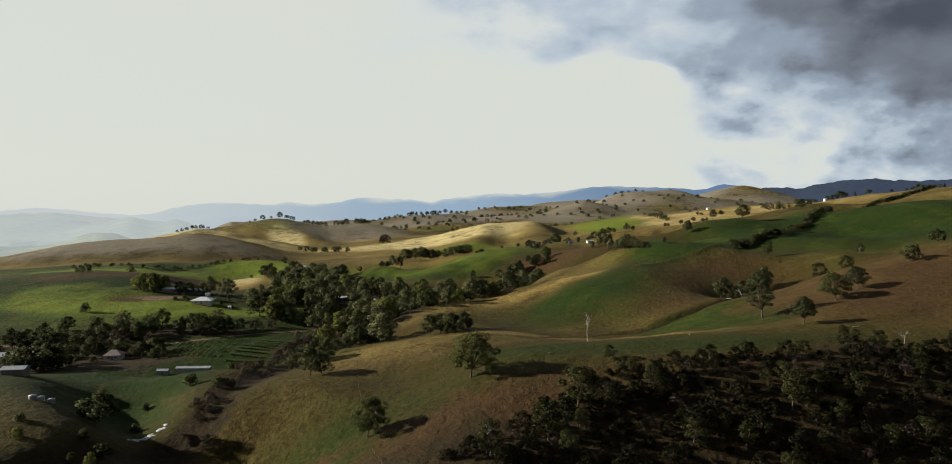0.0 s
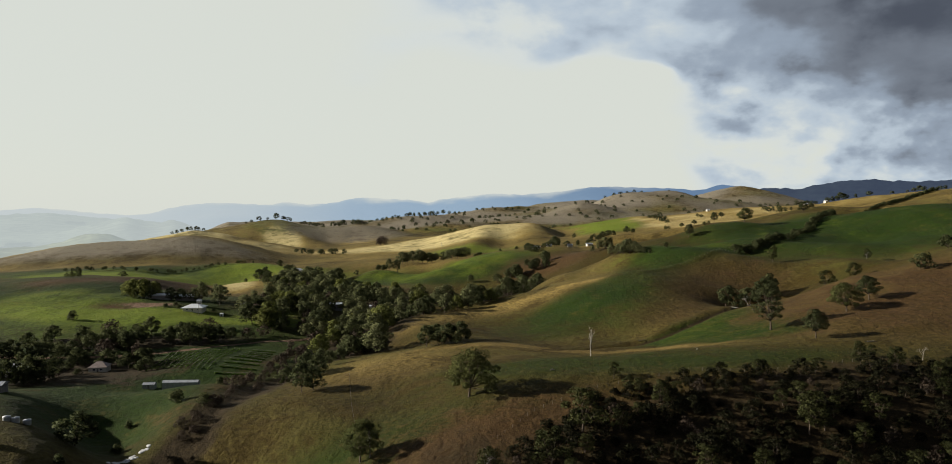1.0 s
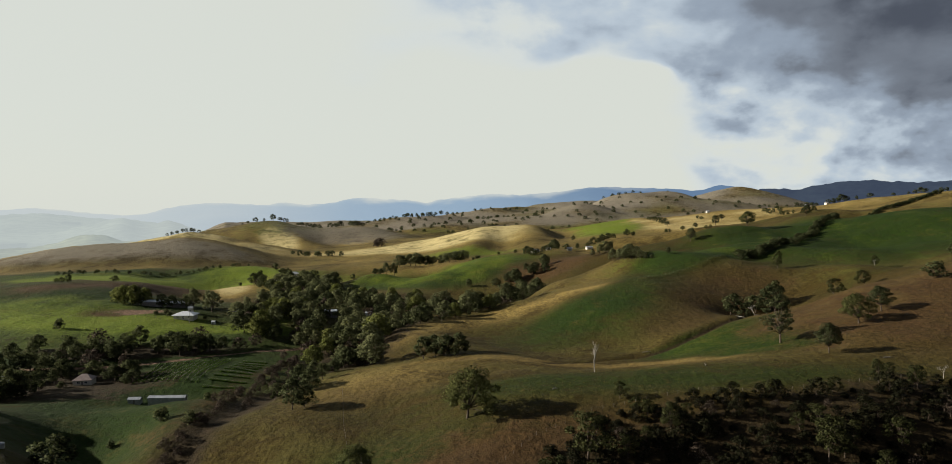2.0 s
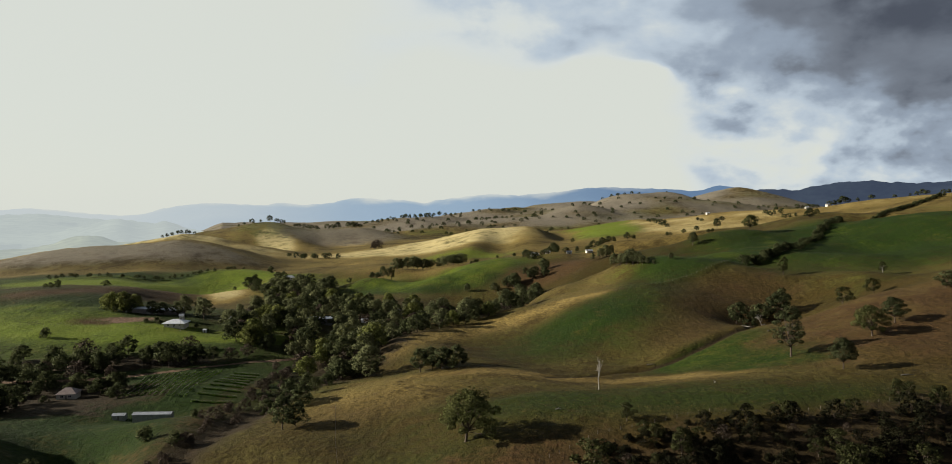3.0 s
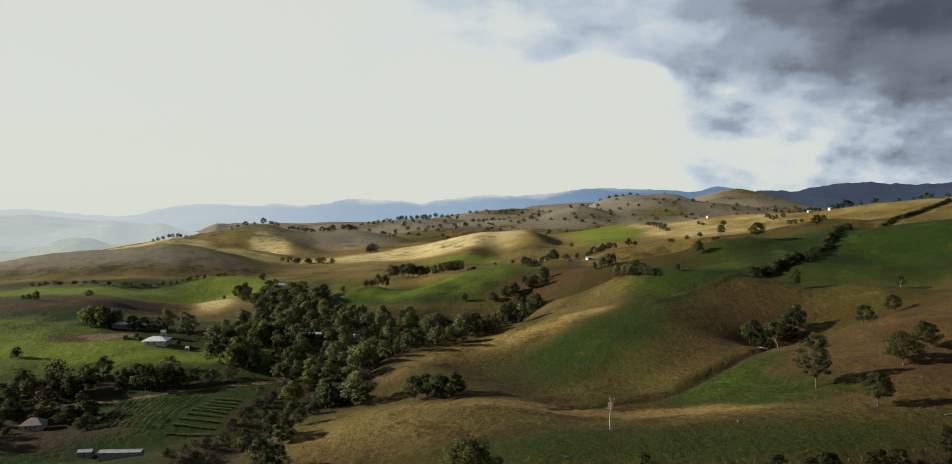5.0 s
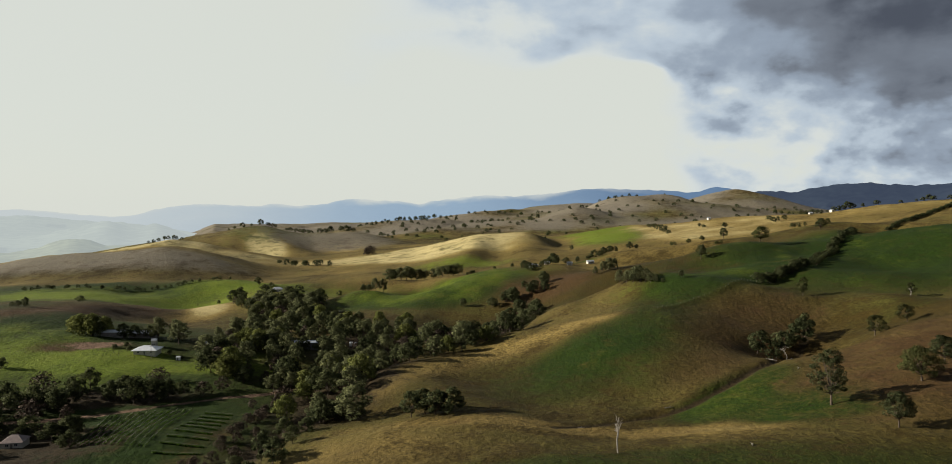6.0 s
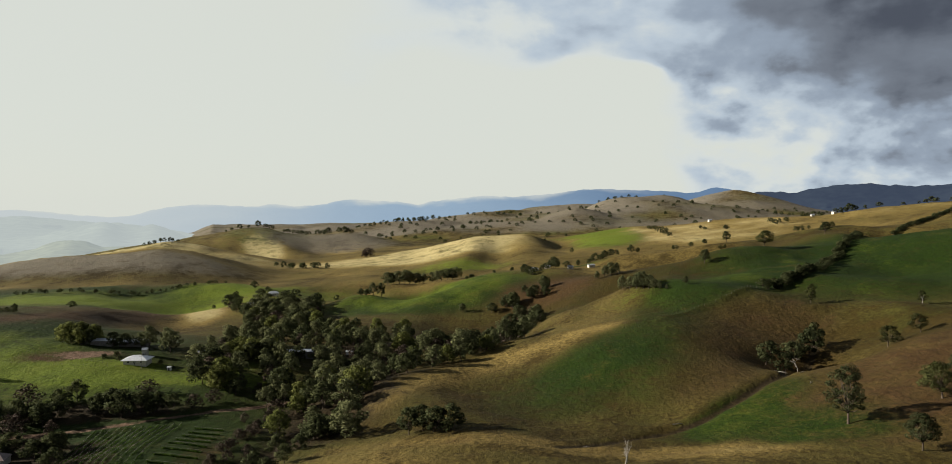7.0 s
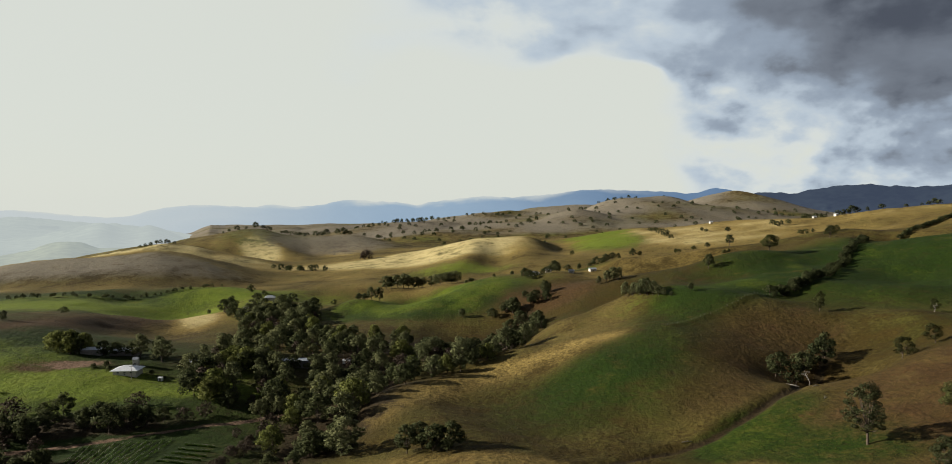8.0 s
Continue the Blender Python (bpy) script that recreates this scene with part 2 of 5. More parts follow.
rise(-30, 273, -4.1, 24.5, 16.1, -61)  # fold
rise(207, 957, 12.1, 30.6, 33.0, 28)  # swell
rise(-16, 412, 7.0, 34.9, 19.7, -41)  # swell
rise(222, 841, -6.6, 40.1, 30.0, 0)  # fold
rise(368, 747, 7.4, 28.6, 31.5, 35)  # swell
rise(-325, 925, -6.4, 30.1, 38.2, -23)  # fold
rise(-4, 934, -6.4, 30.2, 20.8, 83)  # fold
rise(-627, 1041, 5.8, 42.5, 43.4, -38)  # swell
rise(-114, 268, 19.6, 24.4, 15.6, -53)  # swell
rise(-146, 349, -7.6, 25.0, 13.6, 21)  # fold
rise(237, 537, 5.4, 26.7, 20.2, -4)  # swell
rise(227, 442, 5.1, 26.0, 16.6, 71)  # swell
rise(18, 353, 2.2, 25.0, 20.9, 88)  # swell
rise(176, 692, 10.1, 28.1, 20.6, 67)  # swell
rise(590, 764, -5.3, 55.2, 63.6, -87)  # fold
rise(-178, 530, -7.4, 26.6, 17.7, -75)  # fold
rise(-218, 674, -3.2, 27.9, 24.1, -69)  # fold
rise(142, 689, -5.6, 28.1, 24.7, -58)  # fold
rise(310, 911, 9.8, 30.0, 32.7, -1)  # swell
rise(447, 898, 7.1, 29.9, 39.3, 61)  # swell
rise(418, 834, 5.9, 29.2, 20.4, -48)  # swell
rise(504, 1027, 6.4, 84.1, 62.4, -3)  # swell
rise(109, 894, 6.7, 29.8, 22.0, 89)  # swell
rise(17, 267, 5.6, 33.4, 28.0, 75)  # swell


def path_distance(x, y, points):
    """How far places lie from a line through points, and how far along it, from 0 to 1, their nearest place is."""
    best = np.full(np.shape(x), 1e9)
    along = np.zeros(np.shape(x))
    count = len(points) - 1
    for i in range(count):
        (ax, ay), (bx, by) = points[i], points[i + 1]
        dx, dy = bx - ax, by - ay
        s = np.clip(((x - ax) * dx + (y - ay) * dy) / (dx * dx + dy * dy), 0, 1)
        d = np.hypot(x - ax - s * dx, y - ay - s * dy)
        near = d < best
        best = np.where(near, d, best)
        along = np.where(near, (i + s) / count, along)
    return best, along


def waves(x, y, size, seed, octaves=3):
    """Smooth unevenness of about that size, from -1 to 1."""
    rng = np.random.RandomState(seed)
    total = np.zeros(np.shape(x))
    for k in range(octaves):
        for _ in range(4):
            a, shift = rng.uniform(0, 2 * math.pi, 2)
            w = 2 * math.pi / size * 2 ** k * rng.uniform(0.7, 1.4)
            total = total + np.sin((x * math.cos(a) + y * math.sin(a)) * w + shift + 1.3 * np.sin(y * w * 0.37 + shift)) * 0.5 ** k / 4
    return total


def bump(x, y, cx, cy, wide, deep, turn=0.0):
    ca, sa = math.cos(radians(turn)), math.sin(radians(turn))
    u, v = ((x - cx) * ca + (y - cy) * sa) / wide, (-(x - cx) * sa + (y - cy) * ca) / deep
    return np.exp(-0.5 * (u * u + v * v))


CREEK = [(-150, 150), (-132, 200), (-116, 241), (-106, 265), (-103, 295), (-101, 322), (-95, 360), (-84, 405), (-62, 450), (-58, 520), (-40, 590), (-20, 650), (30, 700), (60, 760)]
GULLY = [(35, 352), (62, 366), (82, 377), (104, 386), (128, 402), (146, 418), (160, 428), (170, 441), (190, 466), (210, 492), (222, 514)]
BANK = [(127, 527), (161, 556), (190, 572), (235, 613)]      # the old fence bank across the middle hill


RIDGES = []


def ridge(crest, slope, blunt):
    """A far hill: the line of its crest, the slope of its flanks, and how broad its back is."""
    line = []
    for i in range(len(crest) - 1):
        a, b, c, d = (np.array(crest[min(max(j, 0), len(crest) - 1)], float) for j in (i - 1, i, i + 1, i + 2))
        for f in (0.0, 0.34, 0.67):
            line.append(0.5 * (2 * b + (c - a) * f + (2 * a - 5 * b + 4 * c - d) * f ** 2 + (3 * b - a - 3 * c + d) * f ** 3))
    line.append(np.array(crest[-1], float))
    RIDGES.append((line, slope, blunt))


ridge([(-899, 1225, -14), (-809, 1230, 3), (-711, 1240, 20), (-611, 1250, 26), (-523, 1270, 34), (-484, 1280, 29), (-433, 1300, 16), (-370, 1330, -1), (-286, 1360, -11)], 0.20, 75)  # dark hill
ridge([(-769, 1440, 5), (-670, 1440, 23), (-627, 1440, 31), (-584, 1440, 38), (-547, 1440, 32), (-516, 1430, 25), (-485, 1420, 16)], 0.26, 45)  # lit hill
ridge([(-760, 1860, 12), (-696, 1860, 31), (-601, 1865, 46), (-548, 1875, 51), (-500, 1880, 44), (-462, 1890, 36), (-399, 1900, 32), (-299, 1890, 34), (-206, 1800, 17), (-114, 1700, 0)], 0.22, 60)  # tree hill
ridge([(-538, 1870, 47), (-489, 1780, 26), (-430, 1700, 13), (-367, 1620, 0), (-295, 1540, -12), (-244, 1470, -16)], 0.30, 34)  # tree hill spur
ridge([(-323, 1890, 32), (-339, 1800, 16), (-324, 1720, -4), (-281, 1620, -18)], 0.28, 34)  # tree hill rib
ridge([(-270, 1380, -22), (-220, 1400, -11), (-151, 1430, 6), (-91, 1460, 19), (-28, 1465, 35), (35, 1460, 48), (98, 1458, 53), (148, 1455, 49), (179, 1450, 43)], 0.15, 60)  # golden knoll
ridge([(35, 1458, 48), (20, 1340, 32), (-5, 1220, 17), (-29, 1110, 6)], 0.28, 36)  # knoll spur w
ridge([(117, 1458, 53), (115, 1340, 39), (103, 1210, 24), (82, 1100, 15)], 0.30, 36)  # knoll spur e
ridge([(201, 1620, 36), (260, 1600, 47), (314, 1590, 56), (384, 1595, 63), (455, 1600, 64), (519, 1585, 73), (579, 1560, 83), (643, 1520, 87), (685, 1470, 88)], 0.11, 60)  # bowl ridge
ridge([(383, 1590, 63), (341, 1420, 50), (314, 1260, 39), (293, 1150, 32)], 0.25, 26)  # gold rib w
ridge([(469, 1590, 64), (424, 1420, 52), (387, 1250, 44), (356, 1130, 40)], 0.25, 26)  # gold rib m
ridge([(565, 1560, 81), (501, 1400, 65), (442, 1260, 52), (395, 1130, 44)], 0.22, 30)  # gold rib e
ridge([(677, 1480, 87), (724, 1460, 91), (770, 1440, 101), (809, 1420, 109), (852, 1410, 113), (906, 1400, 118), (958, 1390, 124), (1045, 1360, 133), (1155, 1300, 146)], 0.13, 50)  # gold skyline
ridge([(-646, 2450, 9), (-506, 2500, 16), (-383, 2550, 32), (-277, 2600, 49), (-165, 2620, 58), (-62, 2620, 54), (41, 2600, 34), (130, 2560, 20)], 0.13, 80)  # back hill
ridge([(-97, 3000, 49), (21, 3000, 76), (113, 3000, 84), (232, 3000, 69), (332, 2950, 49)], 0.16, 90)  # green back hill
ridge([(144, 3400, 76), (298, 3450, 94), (450, 3450, 112), (602, 3450, 122), (743, 3400, 113)], 0.16, 90)  # forest ridge
ridge([(-4, 2250, 37), (114, 2250, 32), (213, 2260, 31), (315, 2280, 41), (459, 2300, 51), (580, 2300, 57), (681, 2300, 61)], 0.12, 70)  # brown foot
ridge([(253, 2560, 60), (321, 2560, 85), (410, 2560, 110), (454, 2550, 101), (520, 2545, 84), (600, 2530, 66), (700, 2510, 52)], 0.16, 90)  # brown knoll
ridge([(471, 2850, 83), (533, 2850, 121), (596, 2850, 139), (671, 2850, 151), (758, 2850, 156), (834, 2850, 154), (922, 2850, 129), (998, 2850, 104)], 0.18, 90)  # brown hill
ridge([(968, 2700, 116), (868, 2650, 113), (771, 2560, 102), (678, 2470, 80), (580, 2380, 62)], 0.20, 70)  # brown hill spur
ridge([(1106, 3500, 126), (1214, 3500, 164), (1291, 3500, 182), (1353, 3500, 192), (1440, 3520, 172), (1560, 3560, 140), (1760, 3600, 100)], 0.20, 90)  # sunlit far hill


def far_height(x, y):
    """The hills beyond the hill farm: ridges with rounded backs that rise out of the valley floors."""
    floor = np.interp(x, [-1000, -700, -300, 0, 200, 350, 600, 900], [-30, -14, -10, 5, 22, 32, 50, 66])
    floor = floor + np.clip((y - 1700) / 500, 0, 1) * (10 - 0.4 * floor) + np.clip((y - 2300) / 700, 0, 1) * np.clip((x + 100) / 300, 0, 1) * 30
    floor = floor + 3.0 * waves(x, y, 520, 5, 2) - 70 * np.clip((-x - 0.36 * y) / 200, 0, 1) * np.clip((y - 1330) / 250, 0, 1)
    soft = 2.6
    total = np.exp(np.clip(floor, -60, 300) / soft - 40)
    for line, slope, blunt in RIDGES:
        # the nearest stretches of the crest count together, so that bends leave no creases
        near, top, weight = np.full(np.shape(x), 1e12), np.zeros(np.shape(x)), np.zeros(np.shape(x))
        for a, b in zip(line, line[1:]):
            dx, dy, dz = b - a
            s = np.clip(((x - a[0]) * dx + (y - a[1]) * dy) / (dx * dx + dy * dy), 0, 1)
            d = (x - a[0] - s * dx) ** 2 + (y - a[1] - s * dy) ** 2
            w = (1e4 / (d + 300.0)) ** 4
            top, weight = top + w * (a[2] + s * dz), weight + w
            near = np.minimum(d, near)
        top, best = top / weight, near
        z = top - slope * (np.sqrt(best + blunt * blunt) - blunt)
        total = total + np.exp(np.clip(z, -60, 300) / soft - 40)
    z = soft * (np.log(total) + 40)
    # the two gullies in the golden knoll
    z = z - 9 * bump(x, y, 64, 1310, 28, 95, -6) + 4 * bump(x, y, 16, 1300, 20, 85, -6) - 17 * bump(x, y, 190, 1410, 34, 90, -8)
    # spurs, shallow gullies and hoof-worn terraces on the flanks
    z = z + np.interp(y, [1100, 1600, 2400], [0.7, 1.4, 4.0]) * waves(x * 1.1 + 0.25 * y, y * 0.5, 210, 31, 2) + 0.35 * waves(x * 1.2, y * 0.7, 70, 32, 2)
    crease = np.exp(-(waves(x * 1.1 + 0.3 * y, y * 0.35, 620, 35, 1) / 0.20) ** 2)
    return z - crease * np.interp(y, [1600, 2000, 2300, 3200], [0, 3, 4, 6])


def ground_height(x, y):
    x, y = np.atleast_1d(np.asarray(x, float)), np.atleast_1d(np.asarray(y, float))
    z = 29.03 + 0.01888 * x + -0.00176 * np.minimum(y, 2000) + -2.565e-05 * np.minimum(y, 2000) ** 2
    for cx, cy, height, wide, deep, turn in RISES:
        ca, sa = math.cos(turn), math.sin(turn)
        u, v = ((x - cx) * ca + (y - cy) * sa) / wide, (-(x - cx) * sa + (y - cy) * ca) / deep
        z = z + height * np.exp(-0.5 * (u * u + v * v))
    # the golden mound beside the west knoll
    z = z + 3.5 * bump(x, y, -275, 805, 20, 55, 8)
    # the even shoulder that carries the hedgerow
    z = z + 24 * bump(x, y, 332, 688, 52, 34, 10) - 6 * bump(x, y, 275, 612, 38, 22, 15)
    z = z + 0.7 * np.clip((y - 420) / 80, 0, 1) * np.clip((1000 - y) / 150, 0, 1) * waves(x * 1.2, y * 0.7, 70, 33, 2)
    # beyond the hill farm the far hills take over
    away = y > 990
    if np.any(away):
        w = np.clip((y[away] - 990) / 130, 0, 1)
        w = w * w * (3 - 2 * w)
        z[away] = z[away] * (1 - w) + far_height(x[away], y[away]) * w
    # spurs and hollows of the slopes, finer close by
    z = z + 0.8 * waves(x, y, 85, 21, 3) + 0.25 * waves(x, y, 17, 22, 2)
    d, s = path_distance(x, y, BANK)
    z = z + 1.1 * np.exp(-(d / 2.6) ** 2)
    d, s = path_distance(x, y, CREEK)
    z = z - 3.0 * np.exp(-(d / 9.0) ** 2)
    d, s = path_distance(x, y, GULLY)
    z = z - (0.8 + 1.7 * np.sin(s * math.pi)) * np.exp(-(d / 3.2) ** 2)
    return z


def ground_at(x, y):
    return float(ground_height(np.array([x]), np.array([y]))[0])


def make_ground():
    # a fan of rings round the start of the flight, fine ahead and coarse behind
    ahead = np.arange(-45, 45.01, 0.14)
    angles = radians(1) * np.concatenate([ahead, np.arange(48, 312.1, 3.0)])
    rings = np.concatenate([[4, 30, 70, 110, 140], 160 * np.exp(np.arange(0, math.log(4880 / 160) + 0.003, 0.0072))])
    a, r = np.meshgrid(angles, rings)
    x, y = np.sin(a) * r, np.cos(a) * r
    z = ground_height(x, y)
    rows, cols = x.shape
    index = np.arange(rows * cols).reshape(rows, cols)
    nxt = np.roll(index, -1, axis=1)
    quads = np.stack([index[:-1], index[1:], nxt[1:], nxt[:-1]], -1).reshape(-1, 4)
    quads = quads[:, ::-1]
    mesh = bpy.data.meshes.new("ground")
    mesh.vertices.add(rows * cols)
    mesh.vertices.foreach_set("co", np.stack([x, y, z], -1).ravel())
    mesh.loops.add(quads.size)
    mesh.loops.foreach_set("vertex_index", quads.ravel().astype(np.int32))
    mesh.polygons.add(len(quads))
    mesh.polygons.foreach_set("loop_start", np.arange(0, quads.size, 4, dtype=np.int32))
    mesh.polygons.foreach_set("use_smooth", np.ones(len(quads), bool))
    mesh.update(calc_edges=True)
    x, y = x.ravel(), y.ravel()
    for name, values in (("green", green_share(x, y)), ("fresh_lit", fresh_lit_share(x, y)), ("brown", brown_share(x, y)), ("soil", soil_share(x, y)), ("sunlit_straw", sunlit_straw_share(x, y)), ("litter_shade", litter_shade_share(x, y)), ("haze_grey", haze_grey_share(x, y))):
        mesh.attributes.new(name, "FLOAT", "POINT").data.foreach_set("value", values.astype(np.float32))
    mesh.materials.append(PASTURE)
    return tagged(new("ground", mesh), "rolling pasture hills, green in the hollows and dry gold on the slopes", "ground", kind="structure")


def patch(x, y, cx, cy, wide, deep, turn=0.0):
    """Like bump, but flat in the middle and soon over at the rim, as a paddock is."""
    ca, sa = math.cos(radians(turn)), math.sin(radians(turn))
    u, v = ((x - cx) * ca + (y - cy) * sa) / wide, (-(x - cx) * sa + (y - cy) * ca) / deep
    return np.exp(-(u * u + v * v) ** 2)


SCARP = [(-372, 606), (-352, 636), (-335, 680), (-326, 720), (-320, 758), (-312, 782)]      # the bare east face of the west knoll, its shade painted brown


def green_share(x, y):
    """How green the grass is: lush on the valley floor and in damp hollows, dry on the open slopes."""
    g = 0.20 + 0.0 * x
    g = g + 0.6 * patch(x, y, -250, 450, 190, 190) + 0.3 * patch(x, y, -240, 495, 110, 28, 3)          # paddocks by the houses
    g = g + 0.5 * patch(x, y, 60, 285, 90, 22, -4) + 0.3 * bump(x, y, 130, 268, 60, 10, 4)             # the front of the home spur
    g = g - 0.3 * patch(x, y, 60, 345, 100, 14, -14)                                                   # its dry crest
    g = g + 1.0 * patch(x, y, 122, 384, 48, 17, 38) + 0.9 * patch(x, y, 138, 345, 30, 26, 20)          # the damp flat beside the gully
    g = g + 0.5 * patch(x, y, 105, 500, 75, 30, 40) + 0.25 * patch(x, y, 60, 440, 60, 45, 10)          # the side of the middle hill
    g = g + 0.75 * patch(x, y, 180, 600, 75, 30, 38)                                                   # above the old fence
    g = g + 0.9 * patch(x, y, 375, 690, 170, 150, 40)                                                  # the paddock on the east slope, dark green to paint its cloud shade
    g = g + 0.45 * patch(x, y, 190, 640, 90, 30, 25) + 0.3 * patch(x, y, 420, 930, 100, 45, 30)
    g = g + 1.0 * patch(x, y, -40, 850, 130, 75, 14) + 0.9 * patch(x, y, 150, 985, 60, 32, 5)          # the green spur and the farm garden
    g = g + 1.0 * patch(x, y, 285, 1440, 72, 190, -6) + 0.5 * patch(x, y, -10, 1190, 90, 60, 0)         # the bowl and foot of the golden knoll
    g = g + 0.5 * patch(x, y, 300, 1580, 120, 40, 5)
    g = g + 0.9 * patch(x, y, -460, 900, 230, 130, 0) + 0.5 * patch(x, y, -390, 600, 150, 90, 0)       # the west paddocks
    g = g + 0.5 * patch(x, y, -270, 1010, 120, 70, 0)
    g = g + 0.35 * patch(x, y, -480, 1830, 130, 120, 20) + 0.35 * np.clip((y - 1700) / 300, 0, 1) * waves(x, y, 420, 61, 2)
    g = g + 0.5 * patch(x, y, -150, 320, 55, 70, 0) + 0.9 * bump(x, y, -45, 222, 45, 20, 20) + 0.6 * bump(x, y, -150, 400, 34, 34, 0)
    g = g - 0.7 * np.exp(-(path_distance(x, y, BROW)[0] / 12.0) ** 2) + 0.3 * patch(x, y, 75, 455, 60, 40, 25)          # the brow of the middle hill, made less green to read as sunlit
    g = g - 0.9 * patch(x, y, -275, 805, 24, 62, 8)                                                   # the golden mound
    g = g - 0.3 * bump(x, y, 330, 900, 110, 60, 15) - 0.4 * bump(x, y, 480, 1500, 220, 140, 0) - 0.4 * np.exp(-(path_distance(x, y, SCARP)[0] / 30.0) ** 2)
    return g


def fresh_lit_share(x, y):
    """Where green grass is yellowish and bright rather than dark; the sunlit paddocks are painted with it."""
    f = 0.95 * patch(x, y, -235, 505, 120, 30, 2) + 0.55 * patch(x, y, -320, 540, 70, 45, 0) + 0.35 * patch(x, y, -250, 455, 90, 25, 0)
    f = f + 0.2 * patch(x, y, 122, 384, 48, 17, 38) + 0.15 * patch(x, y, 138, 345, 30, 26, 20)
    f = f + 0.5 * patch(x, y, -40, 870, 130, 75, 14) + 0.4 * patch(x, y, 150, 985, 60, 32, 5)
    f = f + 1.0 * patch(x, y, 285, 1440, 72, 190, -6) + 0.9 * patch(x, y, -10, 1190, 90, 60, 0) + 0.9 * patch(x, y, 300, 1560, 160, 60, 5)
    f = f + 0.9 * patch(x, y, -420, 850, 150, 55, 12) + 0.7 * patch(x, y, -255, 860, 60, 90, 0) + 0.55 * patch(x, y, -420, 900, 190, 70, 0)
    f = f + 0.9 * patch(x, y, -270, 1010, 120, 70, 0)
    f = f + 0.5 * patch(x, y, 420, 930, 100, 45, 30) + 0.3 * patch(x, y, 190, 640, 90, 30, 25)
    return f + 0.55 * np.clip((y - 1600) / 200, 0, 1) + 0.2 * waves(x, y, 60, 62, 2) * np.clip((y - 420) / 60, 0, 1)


BROW = [(-50, 436), (-27, 468), (-5, 494), (22, 517), (54, 519), (88, 532)]      # the edge of the middle hill, painted pale for the sun on it


def sunlit_straw_share(x, y):
    """Pale, fully dry grass on the far hills, the brow of the middle hill and the long ridge, with their sunlight
    painted in.
    """
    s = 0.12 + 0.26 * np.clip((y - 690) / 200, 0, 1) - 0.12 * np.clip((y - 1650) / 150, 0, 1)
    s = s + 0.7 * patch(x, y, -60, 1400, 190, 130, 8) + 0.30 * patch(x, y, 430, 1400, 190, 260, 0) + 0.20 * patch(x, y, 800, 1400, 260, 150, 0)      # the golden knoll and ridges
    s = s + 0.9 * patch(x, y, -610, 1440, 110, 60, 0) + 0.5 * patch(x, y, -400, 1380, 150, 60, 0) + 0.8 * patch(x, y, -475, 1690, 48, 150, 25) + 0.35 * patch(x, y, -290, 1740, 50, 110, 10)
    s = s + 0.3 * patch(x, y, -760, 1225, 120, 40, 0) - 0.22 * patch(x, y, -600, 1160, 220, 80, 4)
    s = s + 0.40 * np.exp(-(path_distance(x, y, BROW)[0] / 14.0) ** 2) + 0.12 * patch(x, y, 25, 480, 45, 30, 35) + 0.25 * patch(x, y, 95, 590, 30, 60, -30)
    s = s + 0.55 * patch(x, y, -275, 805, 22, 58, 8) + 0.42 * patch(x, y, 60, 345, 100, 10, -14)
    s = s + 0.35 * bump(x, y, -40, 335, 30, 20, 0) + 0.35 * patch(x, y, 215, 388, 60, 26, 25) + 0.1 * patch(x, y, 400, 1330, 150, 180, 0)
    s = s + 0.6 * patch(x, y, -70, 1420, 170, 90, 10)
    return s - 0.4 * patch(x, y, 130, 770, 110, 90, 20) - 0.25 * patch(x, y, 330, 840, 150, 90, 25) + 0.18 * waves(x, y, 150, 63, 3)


def brown_share(x, y):
    """Bracken and bare, grazed ground; on the middle hill and the scarp it also paints shade."""
    b = 0.05 + 0.0 * x
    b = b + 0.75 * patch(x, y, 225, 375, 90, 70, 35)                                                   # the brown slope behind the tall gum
    b = b + 0.55 * patch(x, y, 185, 505, 48, 80, -40) + 0.4 * patch(x, y, 120, 425, 30, 22, 40)        # brown ground on the middle hill, with its cloud shade painted in
    b = b + 0.7 * bump(x, y, 140, 215, 150, 40, 5) + 0.45 * bump(x, y, -50, 320, 30, 22, 0)            # the wooded ravine side
    b = b + 0.8 * bump(x, y, 10, 222, 30, 18, 20) + 0.35 * patch(x, y, 60, 345, 100, 9, -14)
    b = b + 0.5 * bump(x, y, -112, 330, 12, 70, 4) + 0.6 * patch(x, y, 75, 800, 50, 60, 20)
    b = b + 1.0 * np.exp(-(path_distance(x, y, SCARP)[0] / 20.0) ** 2) + 0.75 * patch(x, y, -268, 534, 26, 12, 20)      # the knoll's scarp, with painted shade, and the farmyard
    b = b + 0.2 * patch(x, y, -330, 1720, 130, 110, 0)  + 0.1 * np.clip((y - 2050) / 250, 0, 1) * (0.6 + 0.7 * waves(x, y, 500, 64, 2))
    b = b + 0.3 * patch(x, y, 120, 800, 80, 60, 20) + 0.35 * patch(x, y, 620, 1010, 130, 60, 20) + 0.3 * patch(x, y, 330, 860, 110, 26, 25)
    return b


def haze_grey_share(x, y):
    """Grey cast painted into the grass of the far hills for haze."""
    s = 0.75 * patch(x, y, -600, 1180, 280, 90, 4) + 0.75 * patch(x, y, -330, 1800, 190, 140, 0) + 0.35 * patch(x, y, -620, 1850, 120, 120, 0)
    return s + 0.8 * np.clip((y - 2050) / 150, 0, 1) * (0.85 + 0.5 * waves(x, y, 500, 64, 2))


TRACK = [(-330, 395), (-250, 410), (-190, 425), (-130, 452), (-100, 470), (-85, 500), (-70, 560), (-55, 640), (-60, 720)]


